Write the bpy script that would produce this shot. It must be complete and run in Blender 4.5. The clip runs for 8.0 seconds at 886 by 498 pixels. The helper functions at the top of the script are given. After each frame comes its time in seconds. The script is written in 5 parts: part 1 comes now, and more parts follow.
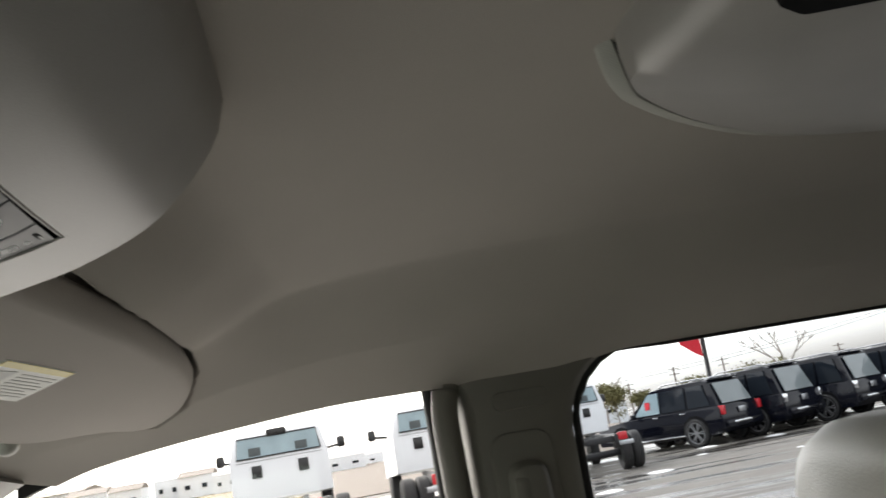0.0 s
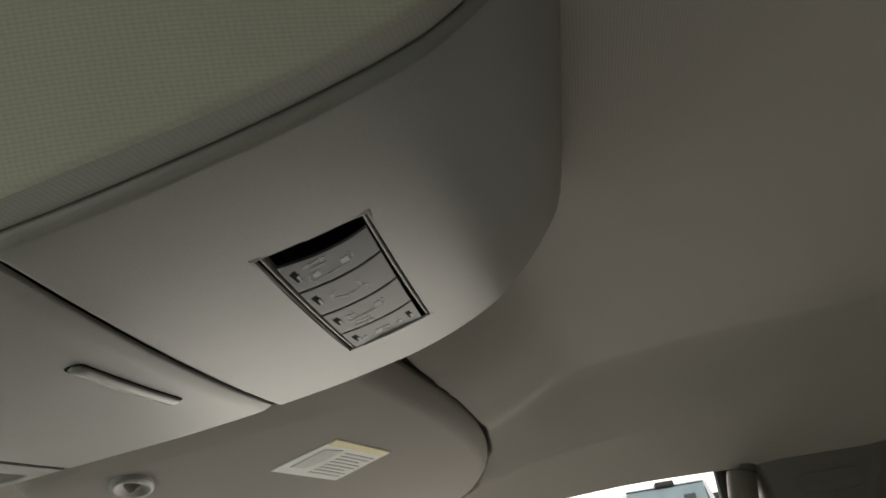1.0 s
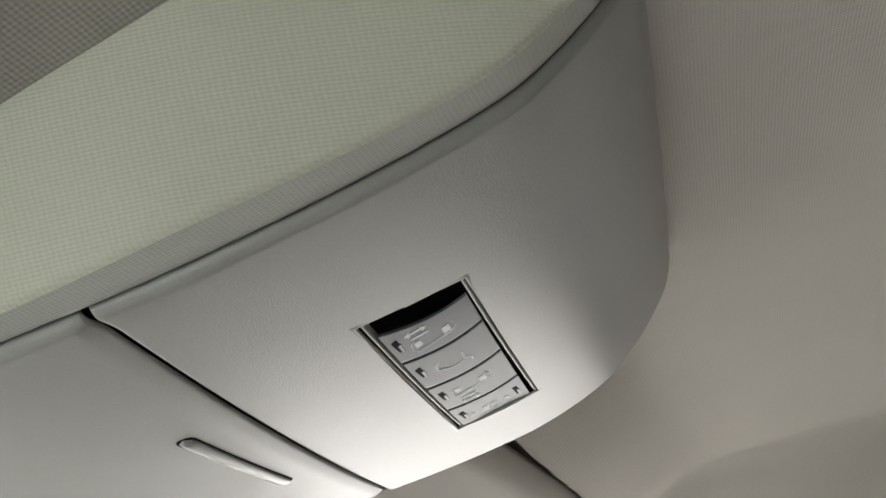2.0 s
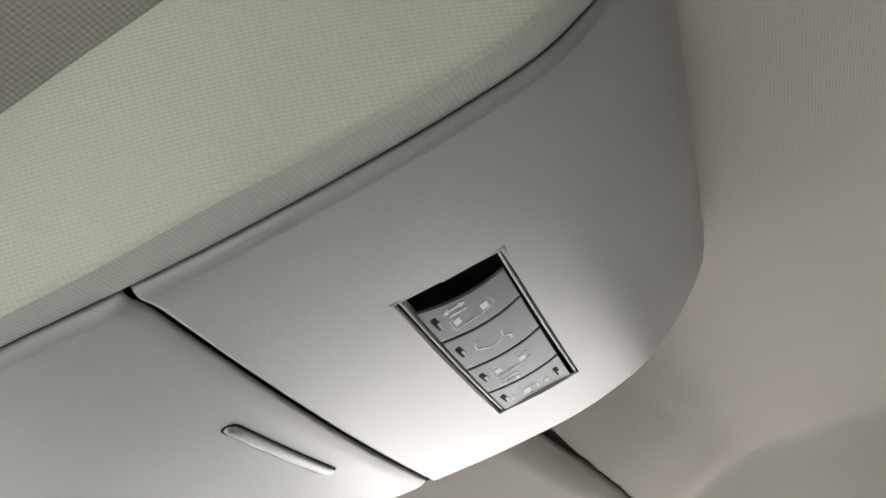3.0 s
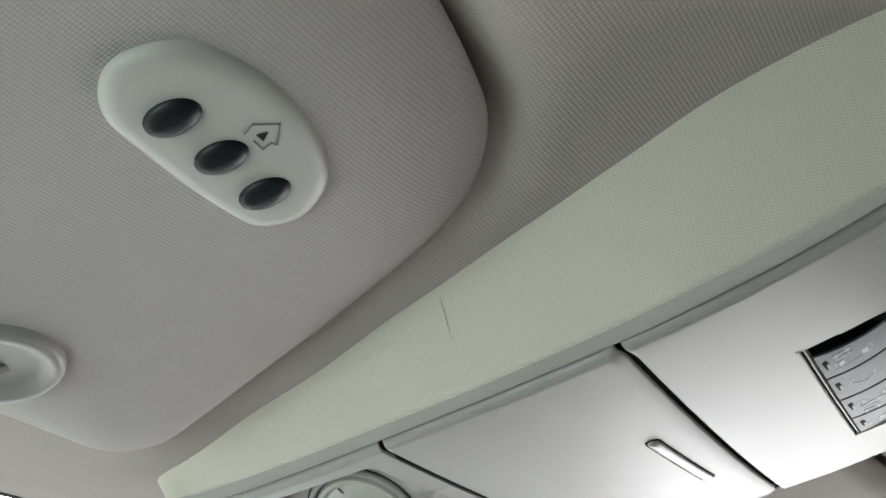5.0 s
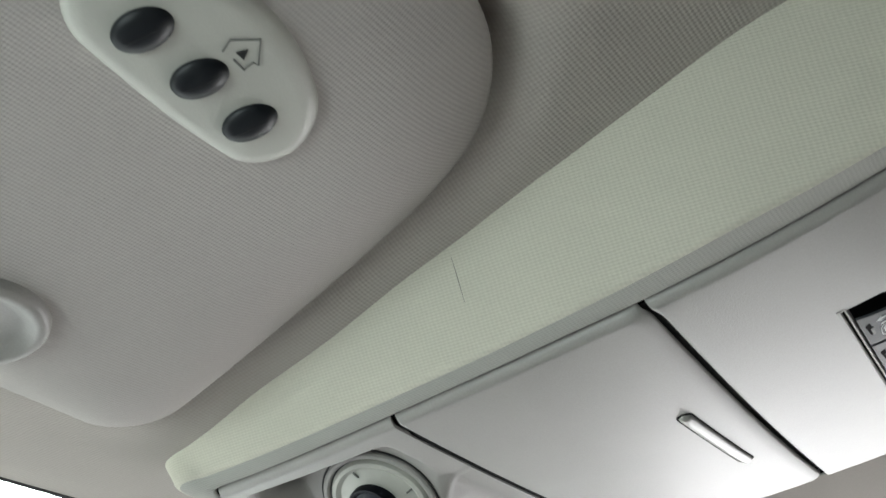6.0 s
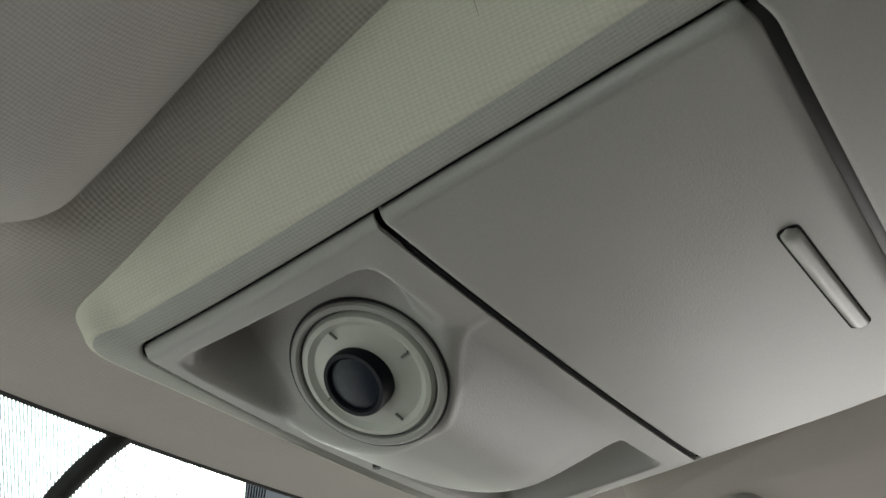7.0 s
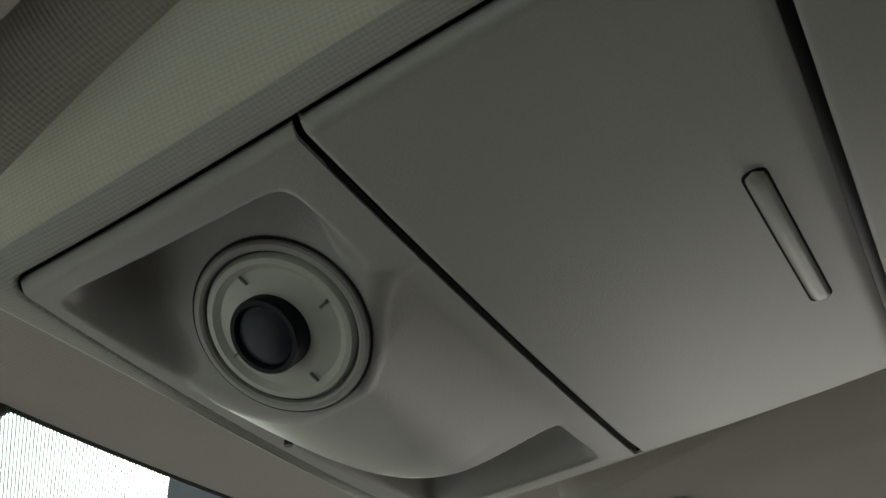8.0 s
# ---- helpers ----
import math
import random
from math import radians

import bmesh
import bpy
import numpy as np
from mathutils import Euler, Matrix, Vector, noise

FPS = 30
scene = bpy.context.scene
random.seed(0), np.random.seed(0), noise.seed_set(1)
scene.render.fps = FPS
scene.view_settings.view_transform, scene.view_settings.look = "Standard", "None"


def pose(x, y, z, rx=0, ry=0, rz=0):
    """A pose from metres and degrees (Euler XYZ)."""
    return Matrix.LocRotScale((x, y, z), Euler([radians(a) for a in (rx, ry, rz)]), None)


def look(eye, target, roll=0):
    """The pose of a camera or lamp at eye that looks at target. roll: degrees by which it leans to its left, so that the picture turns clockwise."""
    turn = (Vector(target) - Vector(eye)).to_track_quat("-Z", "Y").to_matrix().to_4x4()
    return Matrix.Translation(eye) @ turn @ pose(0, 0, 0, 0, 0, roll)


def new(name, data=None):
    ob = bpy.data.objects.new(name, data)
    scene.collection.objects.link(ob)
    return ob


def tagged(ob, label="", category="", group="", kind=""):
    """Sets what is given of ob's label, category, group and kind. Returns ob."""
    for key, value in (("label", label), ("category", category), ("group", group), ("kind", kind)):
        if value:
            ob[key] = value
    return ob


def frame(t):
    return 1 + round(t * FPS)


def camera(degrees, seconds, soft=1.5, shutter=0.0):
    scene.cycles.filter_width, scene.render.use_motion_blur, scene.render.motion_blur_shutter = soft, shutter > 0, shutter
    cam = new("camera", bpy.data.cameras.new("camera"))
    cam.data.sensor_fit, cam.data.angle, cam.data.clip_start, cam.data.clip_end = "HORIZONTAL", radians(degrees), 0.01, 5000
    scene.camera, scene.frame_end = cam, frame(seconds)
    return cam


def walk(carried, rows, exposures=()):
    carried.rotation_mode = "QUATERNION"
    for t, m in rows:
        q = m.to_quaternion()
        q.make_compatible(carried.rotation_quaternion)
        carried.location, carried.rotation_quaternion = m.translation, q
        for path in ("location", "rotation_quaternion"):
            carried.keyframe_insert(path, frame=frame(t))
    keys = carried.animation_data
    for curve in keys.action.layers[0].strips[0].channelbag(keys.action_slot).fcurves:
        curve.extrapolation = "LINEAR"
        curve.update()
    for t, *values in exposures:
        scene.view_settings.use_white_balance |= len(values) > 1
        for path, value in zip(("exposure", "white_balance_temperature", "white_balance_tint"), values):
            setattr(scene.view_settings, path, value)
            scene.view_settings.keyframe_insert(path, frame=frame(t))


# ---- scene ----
cam = camera(51.5, 8.0, shutter=0.2)
PATH = [
    (0.0, -0.3182, 0.0000, 1.4000, 101.798, 10.135, -94.948),
    (0.5, -0.3143, 0.0459, 1.4116, 104.545, 9.875, -87.240),
    (1.0, -0.2998, 0.0616, 1.4132, 108.750, 8.896, -81.262),
    (1.5, -0.2962, 0.0642, 1.4058, 113.619, 8.910, -76.935),
    (1.7, -0.2960, 0.0588, 1.4026, 115.290, 8.291, -75.282),
    (2.8, -0.2834, 0.0615, 1.3949, 117.807, 8.846, -71.229),
    (3.0, -0.2883, 0.0651, 1.3896, 118.116, 9.472, -70.909),
    (3.5, -0.3271, 0.0785, 1.3844, 118.167, 8.771, -69.268),
    (4.0, -0.3780, 0.0915, 1.3858, 118.093, 6.500, -65.856),
    (4.5, -0.3952, 0.0992, 1.3822, 118.258, 4.365, -61.761),
    (4.7, -0.3979, 0.0958, 1.3807, 118.427, 3.808, -60.365),
    (5.8, -0.3809, 0.1018, 1.3737, 119.956, 2.644, -56.435),
    (6.0, -0.3700, 0.1042, 1.3694, 120.446, 3.019, -56.280),
    (6.5, -0.3065, 0.1447, 1.3604, 121.237, 2.832, -55.521),
    (7.0, -0.2636, 0.1721, 1.3525, 122.552, 2.417, -55.263),
    (7.5, -0.2425, 0.1786, 1.3495, 123.565, 1.455, -56.915),
    (8.0, -0.2297, 0.1921, 1.3471, 124.462, 2.421, -59.959),
]
walk(cam, [(t, pose(*row)) for t, *row in PATH], exposures=[
    (0.0, -0.40, 6800, 10), (0.5, -0.46, 6750, 10), (1.0, -0.56, 7050, 8), (1.5, 0.44, 6750, 9), (3.0, 1.10, 6450, 11), (4.5, 1.00, 6220, 10),
    (6.0, 1.04, 6220, 10), (6.5, 0.87, 6350, 10), (7.0, 0.11, 6550, 9), (7.5, -0.54, 6650, 6), (8.0, -0.84, 6700, 5)])

# ---- daylight: a pale overcast sky, soft sun, and the sky's light in the openings behind the eye ----
world = bpy.data.worlds.new("overcast_sky")
scene.world = world
world.use_nodes = True
wn, wl = world.node_tree.nodes, world.node_tree.links
sky = wn.new("ShaderNodeTexSky")
sky.sky_type, sky.sun_disc = "NISHITA", False
sky.sun_elevation, sky.sun_rotation = radians(35), radians(60)
sky.air_density, sky.dust_density = 1.0, 4.0
grey = wn.new("ShaderNodeHueSaturation")
grey.inputs["Saturation"].default_value, grey.inputs["Value"].default_value = 0.12, 5.35
wl.new(sky.outputs[0], grey.inputs["Color"])
wl.new(grey.outputs[0], wn["Background"].inputs["Color"])
wn["Background"].inputs["Strength"].default_value = 0.15

sun = new("sun", bpy.data.lights.new("sun", "SUN"))
sun.data.energy, sun.data.angle, sun.data.color = 1.2, radians(20), (1.0, 0.96, 0.9)
sun.matrix_world = look((17, 10, 14), (0, 0, 0))


def window_light(name, eye, target, wide, high, watts, colour=(1, 1, 1), spread=180):
    lamp = new(name, bpy.data.lights.new(name, "AREA"))
    lamp.data.shape, lamp.data.size, lamp.data.size_y = "RECTANGLE", wide, high
    lamp.data.energy, lamp.data.color = watts, colour
    lamp.data.spread = radians(spread)
    lamp.matrix_world = look(eye, target)
    return lamp


window_light("driver_window_light", (-0.78, 0.30, 1.28), (-0.12, 0.24, 1.54), 0.36, 0.26, 1.12, (0.90, 1.0, 0.93), 95)
window_light("windshield_light", (0.0, 0.74, 1.16), (0.0, 0.33, 1.46), 1.0, 0.32, 0.74, (0.98, 1.0, 1.0))
window_light("driver_windshield_light", (-0.35, 0.92, 1.18), (-0.10, 0.20, 1.45), 0.5, 0.40, 0.28, (0.95, 1.0, 0.97))
window_light("passenger_window_light", (0.675, 0.18, 1.22), (0.0, 0.18, 1.40), 0.50, 0.36, 0.76, (1.0, 0.98, 0.94), 124)

# ---- materials ----
def shade(name, colour, rough=0.5, metal=0.0, bump=0.0, grain=400.0, vary=0.06, blotch=6.0, spec=0.5):
    """A procedural surface: base colour with two scales of variation and a fine relief."""
    m = bpy.data.materials.new(name)
    m.use_nodes = True
    n, l = m.node_tree.nodes, m.node_tree.links
    b = n["Principled BSDF"]
    b.inputs["Roughness"].default_value, b.inputs["Metallic"].default_value = rough, metal
    b.inputs["Specular IOR Level"].default_value = spec
    co = n.new("ShaderNodeTexCoord")
    big, fine = n.new("ShaderNodeTexNoise"), n.new("ShaderNodeTexNoise")
    big.inputs["Scale"].default_value, fine.inputs["Scale"].default_value = blotch, grain
    big.inputs["Detail"].default_value = 4.0
    for t in (big, fine):
        l.new(co.outputs["Object"], t.inputs["Vector"])
    add = n.new("ShaderNodeMath")
    add.operation = "ADD"
    l.new(big.outputs["Fac"], add.inputs[0])
    l.new(fine.outputs["Fac"], add.inputs[1])
    ramp = n.new("ShaderNodeMapRange")
    ramp.inputs["From Min"].default_value, ramp.inputs["From Max"].default_value = 0.6, 1.4
    ramp.inputs["To Min"].default_value, ramp.inputs["To Max"].default_value = 1 - vary, 1 + vary
    l.new(add.outputs[0], ramp.inputs["Value"])
    mul = n.new("ShaderNodeVectorMath")
    mul.operation = "SCALE"
    mul.inputs[0].default_value = colour
    l.new(ramp.outputs[0], mul.inputs["Scale"])
    l.new(mul.outputs[0], b.inputs["Base Color"])
    if bump:
        bp = n.new("ShaderNodeBump")
        bp.inputs["Strength"].default_value, bp.inputs["Distance"].default_value = bump, 0.6 / grain
        l.new(fine.outputs["Fac"], bp.inputs["Height"])
        l.new(bp.outputs[0], b.inputs["Normal"])
    return m


def cloth(name, colour, pitch, u="X", v="Y", stretch=1.0, depth=0.5, contrast=0.16, vary=0.05, rib=0.0):
    """Knitted headliner cloth: a lattice of small stitches in the two axes given, pitch in metres."""
    m = shade(name, colour, rough=0.95, spec=0.15, vary=vary, grain=900, blotch=9)
    n, l = m.node_tree.nodes, m.node_tree.links
    b = n["Principled BSDF"]
    co = n.new("ShaderNodeTexCoord")
    sep = n.new("ShaderNodeSeparateXYZ")
    wob = n.new("ShaderNodeTexNoise")
    wob.inputs["Scale"].default_value = 120
    l.new(co.outputs["Object"], wob.inputs["Vector"])
    l.new(co.outputs["Object"], sep.inputs[0])
    k = 2 * math.pi / pitch

    def wave(su, sv):
        a = n.new("ShaderNodeMath"); a.operation = "MULTIPLY"; a.inputs[1].default_value = su * k
        c = n.new("ShaderNodeMath"); c.operation = "MULTIPLY_ADD"; c.inputs[1].default_value = sv * k * stretch
        w = n.new("ShaderNodeMath"); w.operation = "MULTIPLY_ADD"; w.inputs[1].default_value = 2.6
        s = n.new("ShaderNodeMath"); s.operation = "SINE"
        l.new(sep.outputs[u], a.inputs[0])
        l.new(sep.outputs[v], c.inputs[0])
        l.new(a.outputs[0], c.inputs[2])
        l.new(wob.outputs["Fac"], w.inputs[0])
        l.new(c.outputs[0], w.inputs[2])
        l.new(w.outputs[0], s.inputs[0])
        return s
    s1, s2 = wave(0.5, 0.5), wave(0.5, -0.5)
    mul = n.new("ShaderNodeMath"); mul.operation = "MULTIPLY"
    l.new(s1.outputs[0], mul.inputs[0])
    l.new(s2.outputs[0], mul.inputs[1])
    if rib:  # raised rows along one axis
        row, add = wave(0.0, 1.0), n.new("ShaderNodeMath")
        add.operation, add.inputs[1].default_value = "MULTIPLY_ADD", rib
        l.new(row.outputs[0], add.inputs[0])
        l.new(mul.outputs[0], add.inputs[2])
        mul = add
    fac = n.new("ShaderNodeMapRange")
    fac.inputs["From Min"].default_value = -1.0
    fac.inputs["To Min"].default_value, fac.inputs["To Max"].default_value = 1 - contrast, 1 + contrast * 0.6
    l.new(mul.outputs[0], fac.inputs["Value"])
    old = b.inputs["Base Color"].links[0].from_socket
    tint = n.new("ShaderNodeVectorMath"); tint.operation = "SCALE"
    l.new(old, tint.inputs[0])
    l.new(fac.outputs[0], tint.inputs["Scale"])
    l.new(tint.outputs[0], b.inputs["Base Color"])
    bp = n.new("ShaderNodeBump")
    bp.inputs["Strength"].default_value, bp.inputs["Distance"].default_value = depth, pitch * 0.25
    l.new(mul.outputs[0], bp.inputs["Height"])
    l.new(bp.outputs[0], b.inputs["Normal"])
    return m


def clear_glass(name, tint=(1, 1, 1), gloss=0.06):
    m = bpy.data.materials.new(name)
    m.use_nodes = True
    n, l = m.node_tree.nodes, m.node_tree.links
    tr, gl, mx = n.new("ShaderNodeBsdfTransparent"), n.new("ShaderNodeBsdfGlossy"), n.new("ShaderNodeMixShader")
    tr.inputs["Color"].default_value = (*tint, 1)
    gl.inputs["Roughness"].default_value = 0.02
    mx.inputs[0].default_value = gloss
    l.new(tr.outputs[0], mx.inputs[1])
    l.new(gl.outputs[0], mx.inputs[2])
    l.new(mx.outputs[0], n["Material Output"].inputs["Surface"])
    return m


ROOF_CLOTH = cloth("roof_cloth", (0.42, 0.392, 0.36), 0.0016, "X", "Y", stretch=1.15, depth=0.25, contrast=0.07)
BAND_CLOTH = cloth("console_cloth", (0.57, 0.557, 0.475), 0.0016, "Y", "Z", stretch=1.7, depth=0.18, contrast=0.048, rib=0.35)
# same cloth as the side; the lip's shade is put into its colour
SHADED_LIP_CLOTH = cloth("shaded_lip_cloth", (0.40, 0.40, 0.37), 0.0013, "Y", "X", stretch=1.1, depth=0.25, contrast=0.06, rib=0.7)
VISOR_CLOTH = cloth("visor_cloth", (0.41, 0.386, 0.366), 0.0009, "X", "Y", stretch=0.8, depth=0.3, contrast=0.06)
PLASTIC = shade("console_plastic", (0.312, 0.300, 0.284), rough=0.41, bump=0.2, grain=1400, vary=0.07, blotch=18)
REMOTE = shade("remote_plastic", (0.45, 0.45, 0.41), rough=0.42, bump=0.1, grain=1500, vary=0.03)
GRIP_GREY = shade("grip_plastic", (0.27, 0.262, 0.245), rough=0.26, vary=0.05)
TRIM = shade("pillar_plastic", (0.150, 0.142, 0.122), rough=0.55, bump=0.2, grain=1200, vary=0.04)
BLACK = shade("black_plastic", (0.012, 0.012, 0.013), rough=0.35, vary=0.1)
DEEP = shade("matt_black", (0.006, 0.006, 0.007), rough=0.8, vary=0.1, spec=0.1)
RUBBER = shade("black_rubber", (0.015, 0.015, 0.015), rough=0.7, vary=0.15)
BUTTON_GREY = shade("button_grey", (0.064, 0.068, 0.077), rough=0.42, vary=0.05, grain=1500, bump=0.1, spec=0.33)
HOME_BUTTON = shade("dark_button", (0.006, 0.008, 0.011), rough=0.42, vary=0.1, spec=0.3)
ICON = shade("pale_print", (0.84, 0.85, 0.86), rough=0.6, vary=0.05)
DARK_PRINT = shade("dark_print", (0.15, 0.15, 0.14), rough=0.6, vary=0.1)
SATIN = shade("satin_trim", (0.48, 0.46, 0.41), rough=0.25, metal=0.3, vary=0.05)
LENS = shade("lamp_lens", (0.014, 0.018, 0.028), rough=0.3, vary=0.3, grain=500, spec=0.2)
NAVY_PLASTIC = shade("dark_barrel", (0.005, 0.006, 0.010), rough=0.45, vary=0.15, spec=0.15)
SOFT_VISOR_CLOTH = cloth("passenger_visor_cloth", (0.435, 0.405, 0.378), 0.0009, "X", "Y", stretch=0.8, depth=0.12, contrast=0.035)
LABEL_WHITE = shade("label_paper", (0.66, 0.66, 0.63), rough=0.5, vary=0.04)
LABEL_YELLOW = shade("label_yellow", (0.66, 0.56, 0.18), rough=0.5, vary=0.05)
LABEL_GREY = shade("label_print", (0.55, 0.55, 0.54), rough=0.6, vary=0.08)
LEATHER = shade("headrest_leather", (0.19, 0.178, 0.152), rough=0.5, bump=0.3, grain=500, vary=0.05)
CABIN = shade("cabin_trim", (0.09, 0.086, 0.08), rough=0.8, vary=0.08)
CLEAR = clear_glass("window_glass", (0.97, 0.97, 0.97), 0.03)
LED_GREY = shade("indicator_lens", (0.11, 0.115, 0.115), rough=0.4, vary=0.1)
TINTED = clear_glass("windshield_glass", (0.93, 0.99, 0.94))
SMOKED = clear_glass("smoked_glass", (0.86, 0.88, 0.90), 0.02)
# unseen driver's window, tinted only to let in less light
DIMMED = clear_glass("dimmed_driver_glass", (0.50, 0.51, 0.51), 0.03)
FINE_LINE = clear_glass("fine_line_glass", (0.35, 0.36, 0.38), 0.01)
# unseen rear glass on the driver's side, darkened to keep daylight out
LIGHT_BLOCK = clear_glass("light_block_glass", (0.06, 0.065, 0.063))

# ---- helpers for meshes ----
def part(name, bm, material, parent=None, label="", smooth=True, split=35):
    """One mesh object out of a bmesh, under its thing or part."""
    me = bpy.data.meshes.new(name)
    bmesh.ops.recalc_face_normals(bm, faces=bm.faces)
    if smooth:
        for e in bm.edges:
            if len(e.link_faces) == 2 and e.calc_face_angle(0) > radians(split):
                e.smooth = False
        for f in bm.faces:
            f.smooth = True
    bm.to_mesh(me)
    bm.free()
    me.materials.append(material)
    ob = new(name, me)
    if parent:
        ob.parent = parent
        ob.matrix_parent_inverse = parent.matrix_world.inverted()
    if label:
        ob["label"] = label
    return ob


def thing(name, label, category, at=(0, 0, 0), group="", kind=""):
    ob = new(name)
    ob.location = at
    ob.empty_display_size = 0.05
    bpy.context.view_layer.update()
    return tagged(ob, label, category, group, kind)


def lerp_curve(points, x):
    """Smooth (monotone cubic) curve through points given by rising x."""
    xs = [p[0] for p in points]
    ys = [p[1] for p in points]
    if x <= xs[0]:
        return ys[0]
    if x >= xs[-1]:
        return ys[-1]
    d = [(ys[i + 1] - ys[i]) / (xs[i + 1] - xs[i]) for i in range(len(xs) - 1)]
    m = [d[0]] + [0 if d[i - 1] * d[i] <= 0 else 2 * d[i - 1] * d[i] / (d[i - 1] + d[i]) for i in range(1, len(d))] + [d[-1]]
    i = max(j for j in range(len(xs) - 1) if xs[j] <= x)
    h = xs[i + 1] - xs[i]
    t = (x - xs[i]) / h
    return ((2 * t ** 3 - 3 * t ** 2 + 1) * ys[i] + (t ** 3 - 2 * t ** 2 + t) * h * m[i]
            + (-2 * t ** 3 + 3 * t ** 2) * ys[i + 1] + (t ** 3 - t ** 2) * h * m[i + 1])


def step(a, b, x):
    if a > b:
        return 1 - step(b, a, x)
    t = min(1.0, max(0.0, (x - a) / (b - a)))
    return t * t * (3 - 2 * t)


def sheet(point, us, vs, thick=None):
    """A sheet of quads over u and v; with thick (a vector), a second side and closed borders."""
    bm = bmesh.new()
    rows = [[bm.verts.new(point(u, v)) for u in us] for v in vs]
    back = [[bm.verts.new(vert.co + Vector(thick)) for vert in r] for r in rows] if thick else None
    nu, nv = len(us), len(vs)
    for j in range(nv - 1):
        for i in range(nu - 1):
            bm.faces.new((rows[j][i], rows[j][i + 1], rows[j + 1][i + 1], rows[j + 1][i]))
            if back:
                bm.faces.new((back[j][i], back[j + 1][i], back[j + 1][i + 1], back[j][i + 1]))
    if back:
        for i in range(nu - 1):
            bm.faces.new((rows[0][i], back[0][i], back[0][i + 1], rows[0][i + 1]))
            bm.faces.new((rows[-1][i], rows[-1][i + 1], back[-1][i + 1], back[-1][i]))
        for j in range(nv - 1):
            bm.faces.new((rows[j][0], rows[j + 1][0], back[j + 1][0], back[j][0]))
            bm.faces.new((rows[j][-1], back[j][-1], back[j + 1][-1], rows[j + 1][-1]))
    return bm


def loft(rings, closed=True, caps=True, first=True):
    """Skin over rings of equally many points."""
    bm = bmesh.new()
    vs = [[bm.verts.new(p) for p in r] for r in rings]
    n = len(vs[0])
    for a, b in zip(vs, vs[1:]):
        for i in range(n if closed else n - 1):
            bm.faces.new((a[i], a[(i + 1) % n], b[(i + 1) % n], b[i]))
    if caps and closed:
        if first:
            bm.faces.new(vs[0][::-1])
        bm.faces.new(vs[-1])
    return bm


def box(size, at=(0, 0, 0), bevel=0.0, turn=None, seg=2):
    bm = bmesh.new()
    bmesh.ops.create_cube(bm, size=1.0)
    bmesh.ops.scale(bm, vec=size, verts=bm.verts)
    if bevel:
        bmesh.ops.bevel(bm, geom=list(bm.edges), offset=bevel, segments=seg, profile=0.5, affect="EDGES")
    m = Matrix.Translation(at) @ (turn if turn else Matrix())
    bmesh.ops.transform(bm, matrix=m, verts=bm.verts)
    return bm


def spun(profile, m=Matrix(), seg=40, caps=True):
    """A turned body: profile of (radius, height), about z, laid at the pose m."""
    rings = [[m @ Vector((max(r, 1e-5) * math.cos(a), max(r, 1e-5) * math.sin(a), h))
              for a in (2 * math.pi * i / seg for i in range(seg))] for r, h in profile]
    return loft(rings, caps=caps)


def tube(points, radius, seg=10, caps=True):
    """A round bar along points; radius is one number or one for each point."""
    pts = [Vector(p) for p in points]
    rad = radius if isinstance(radius, (list, tuple)) else [radius] * len(pts)
    rings = []
    for i, p in enumerate(pts):
        d = (pts[min(i + 1, len(pts) - 1)] - pts[max(i - 1, 0)]).normalized()
        side = d.cross(Vector((0, 0, 1)) if abs(d.z) < 0.9 else Vector((1, 0, 0))).normalized()
        up = side.cross(d)
        rings.append([p + rad[i] * (math.cos(a) * side + math.sin(a) * up) for a in (2 * math.pi * k / seg for k in range(seg))])
    return loft(rings, caps=caps)


def rounded(points, radius, n=6):
    """A closed outline in the plane with its corners rounded."""
    out, k = [], len(points)
    for i in range(k):
        p, a, b = Vector(points[i]), Vector(points[i - 1]), Vector(points[(i + 1) % k])
        r = radius[i] if isinstance(radius, (list, tuple)) else radius
        da, db = (a - p), (b - p)
        r = min(r, da.length * 0.49, db.length * 0.49)
        s, e = p + da.normalized() * r, p + db.normalized() * r
        for j in range(n + 1):
            t = j / n
            out.append((1 - t) ** 2 * s + 2 * t * (1 - t) * p + t * t * e)
    return out


def even(outline, n):
    """The closed outline again with n points at even spacing."""
    pts = list(outline) + [outline[0]]
    at = [0.0]
    for a, b in zip(pts, pts[1:]):
        at.append(at[-1] + (b - a).length)
    out, k = [], 0
    for i in range(n):
        d = at[-1] * i / n
        while at[k + 1] < d:
            k += 1
        out.append(pts[k].lerp(pts[k + 1], (d - at[k]) / max(1e-9, at[k + 1] - at[k])))
    return out


def inset(outline, d):
    """The outline moved inwards by d along its normals (anticlockwise outline)."""
    k, out = len(outline), []
    area = sum(outline[i - 1].x * outline[i].y - outline[i].x * outline[i - 1].y for i in range(k))
    for i in range(k):
        t = (outline[(i + 1) % k] - outline[i - 1]).normalized()
        nrm = Vector((-t.y, t.x)) * (1 if area > 0 else -1)
        out.append(outline[i] + nrm * d)
    return out


def cushion(outline, layers, place):
    """A padded slab: outline rings of (inset, height), each laid into the world by place(x, y, h)."""
    return loft([[place(p.x, p.y, h) for p in inset(outline, d)] for d, h in layers])


def merge(*meshes):
    bm = bmesh.new()
    for b in meshes:
        me = bpy.data.meshes.new("tmp")
        b.to_mesh(me)
        b.free()
        bm.from_mesh(me)
        bpy.data.meshes.remove(me)
    return bm


def span(a, b, n):
    return [a + (b - a) * i / n for i in range(n + 1)]


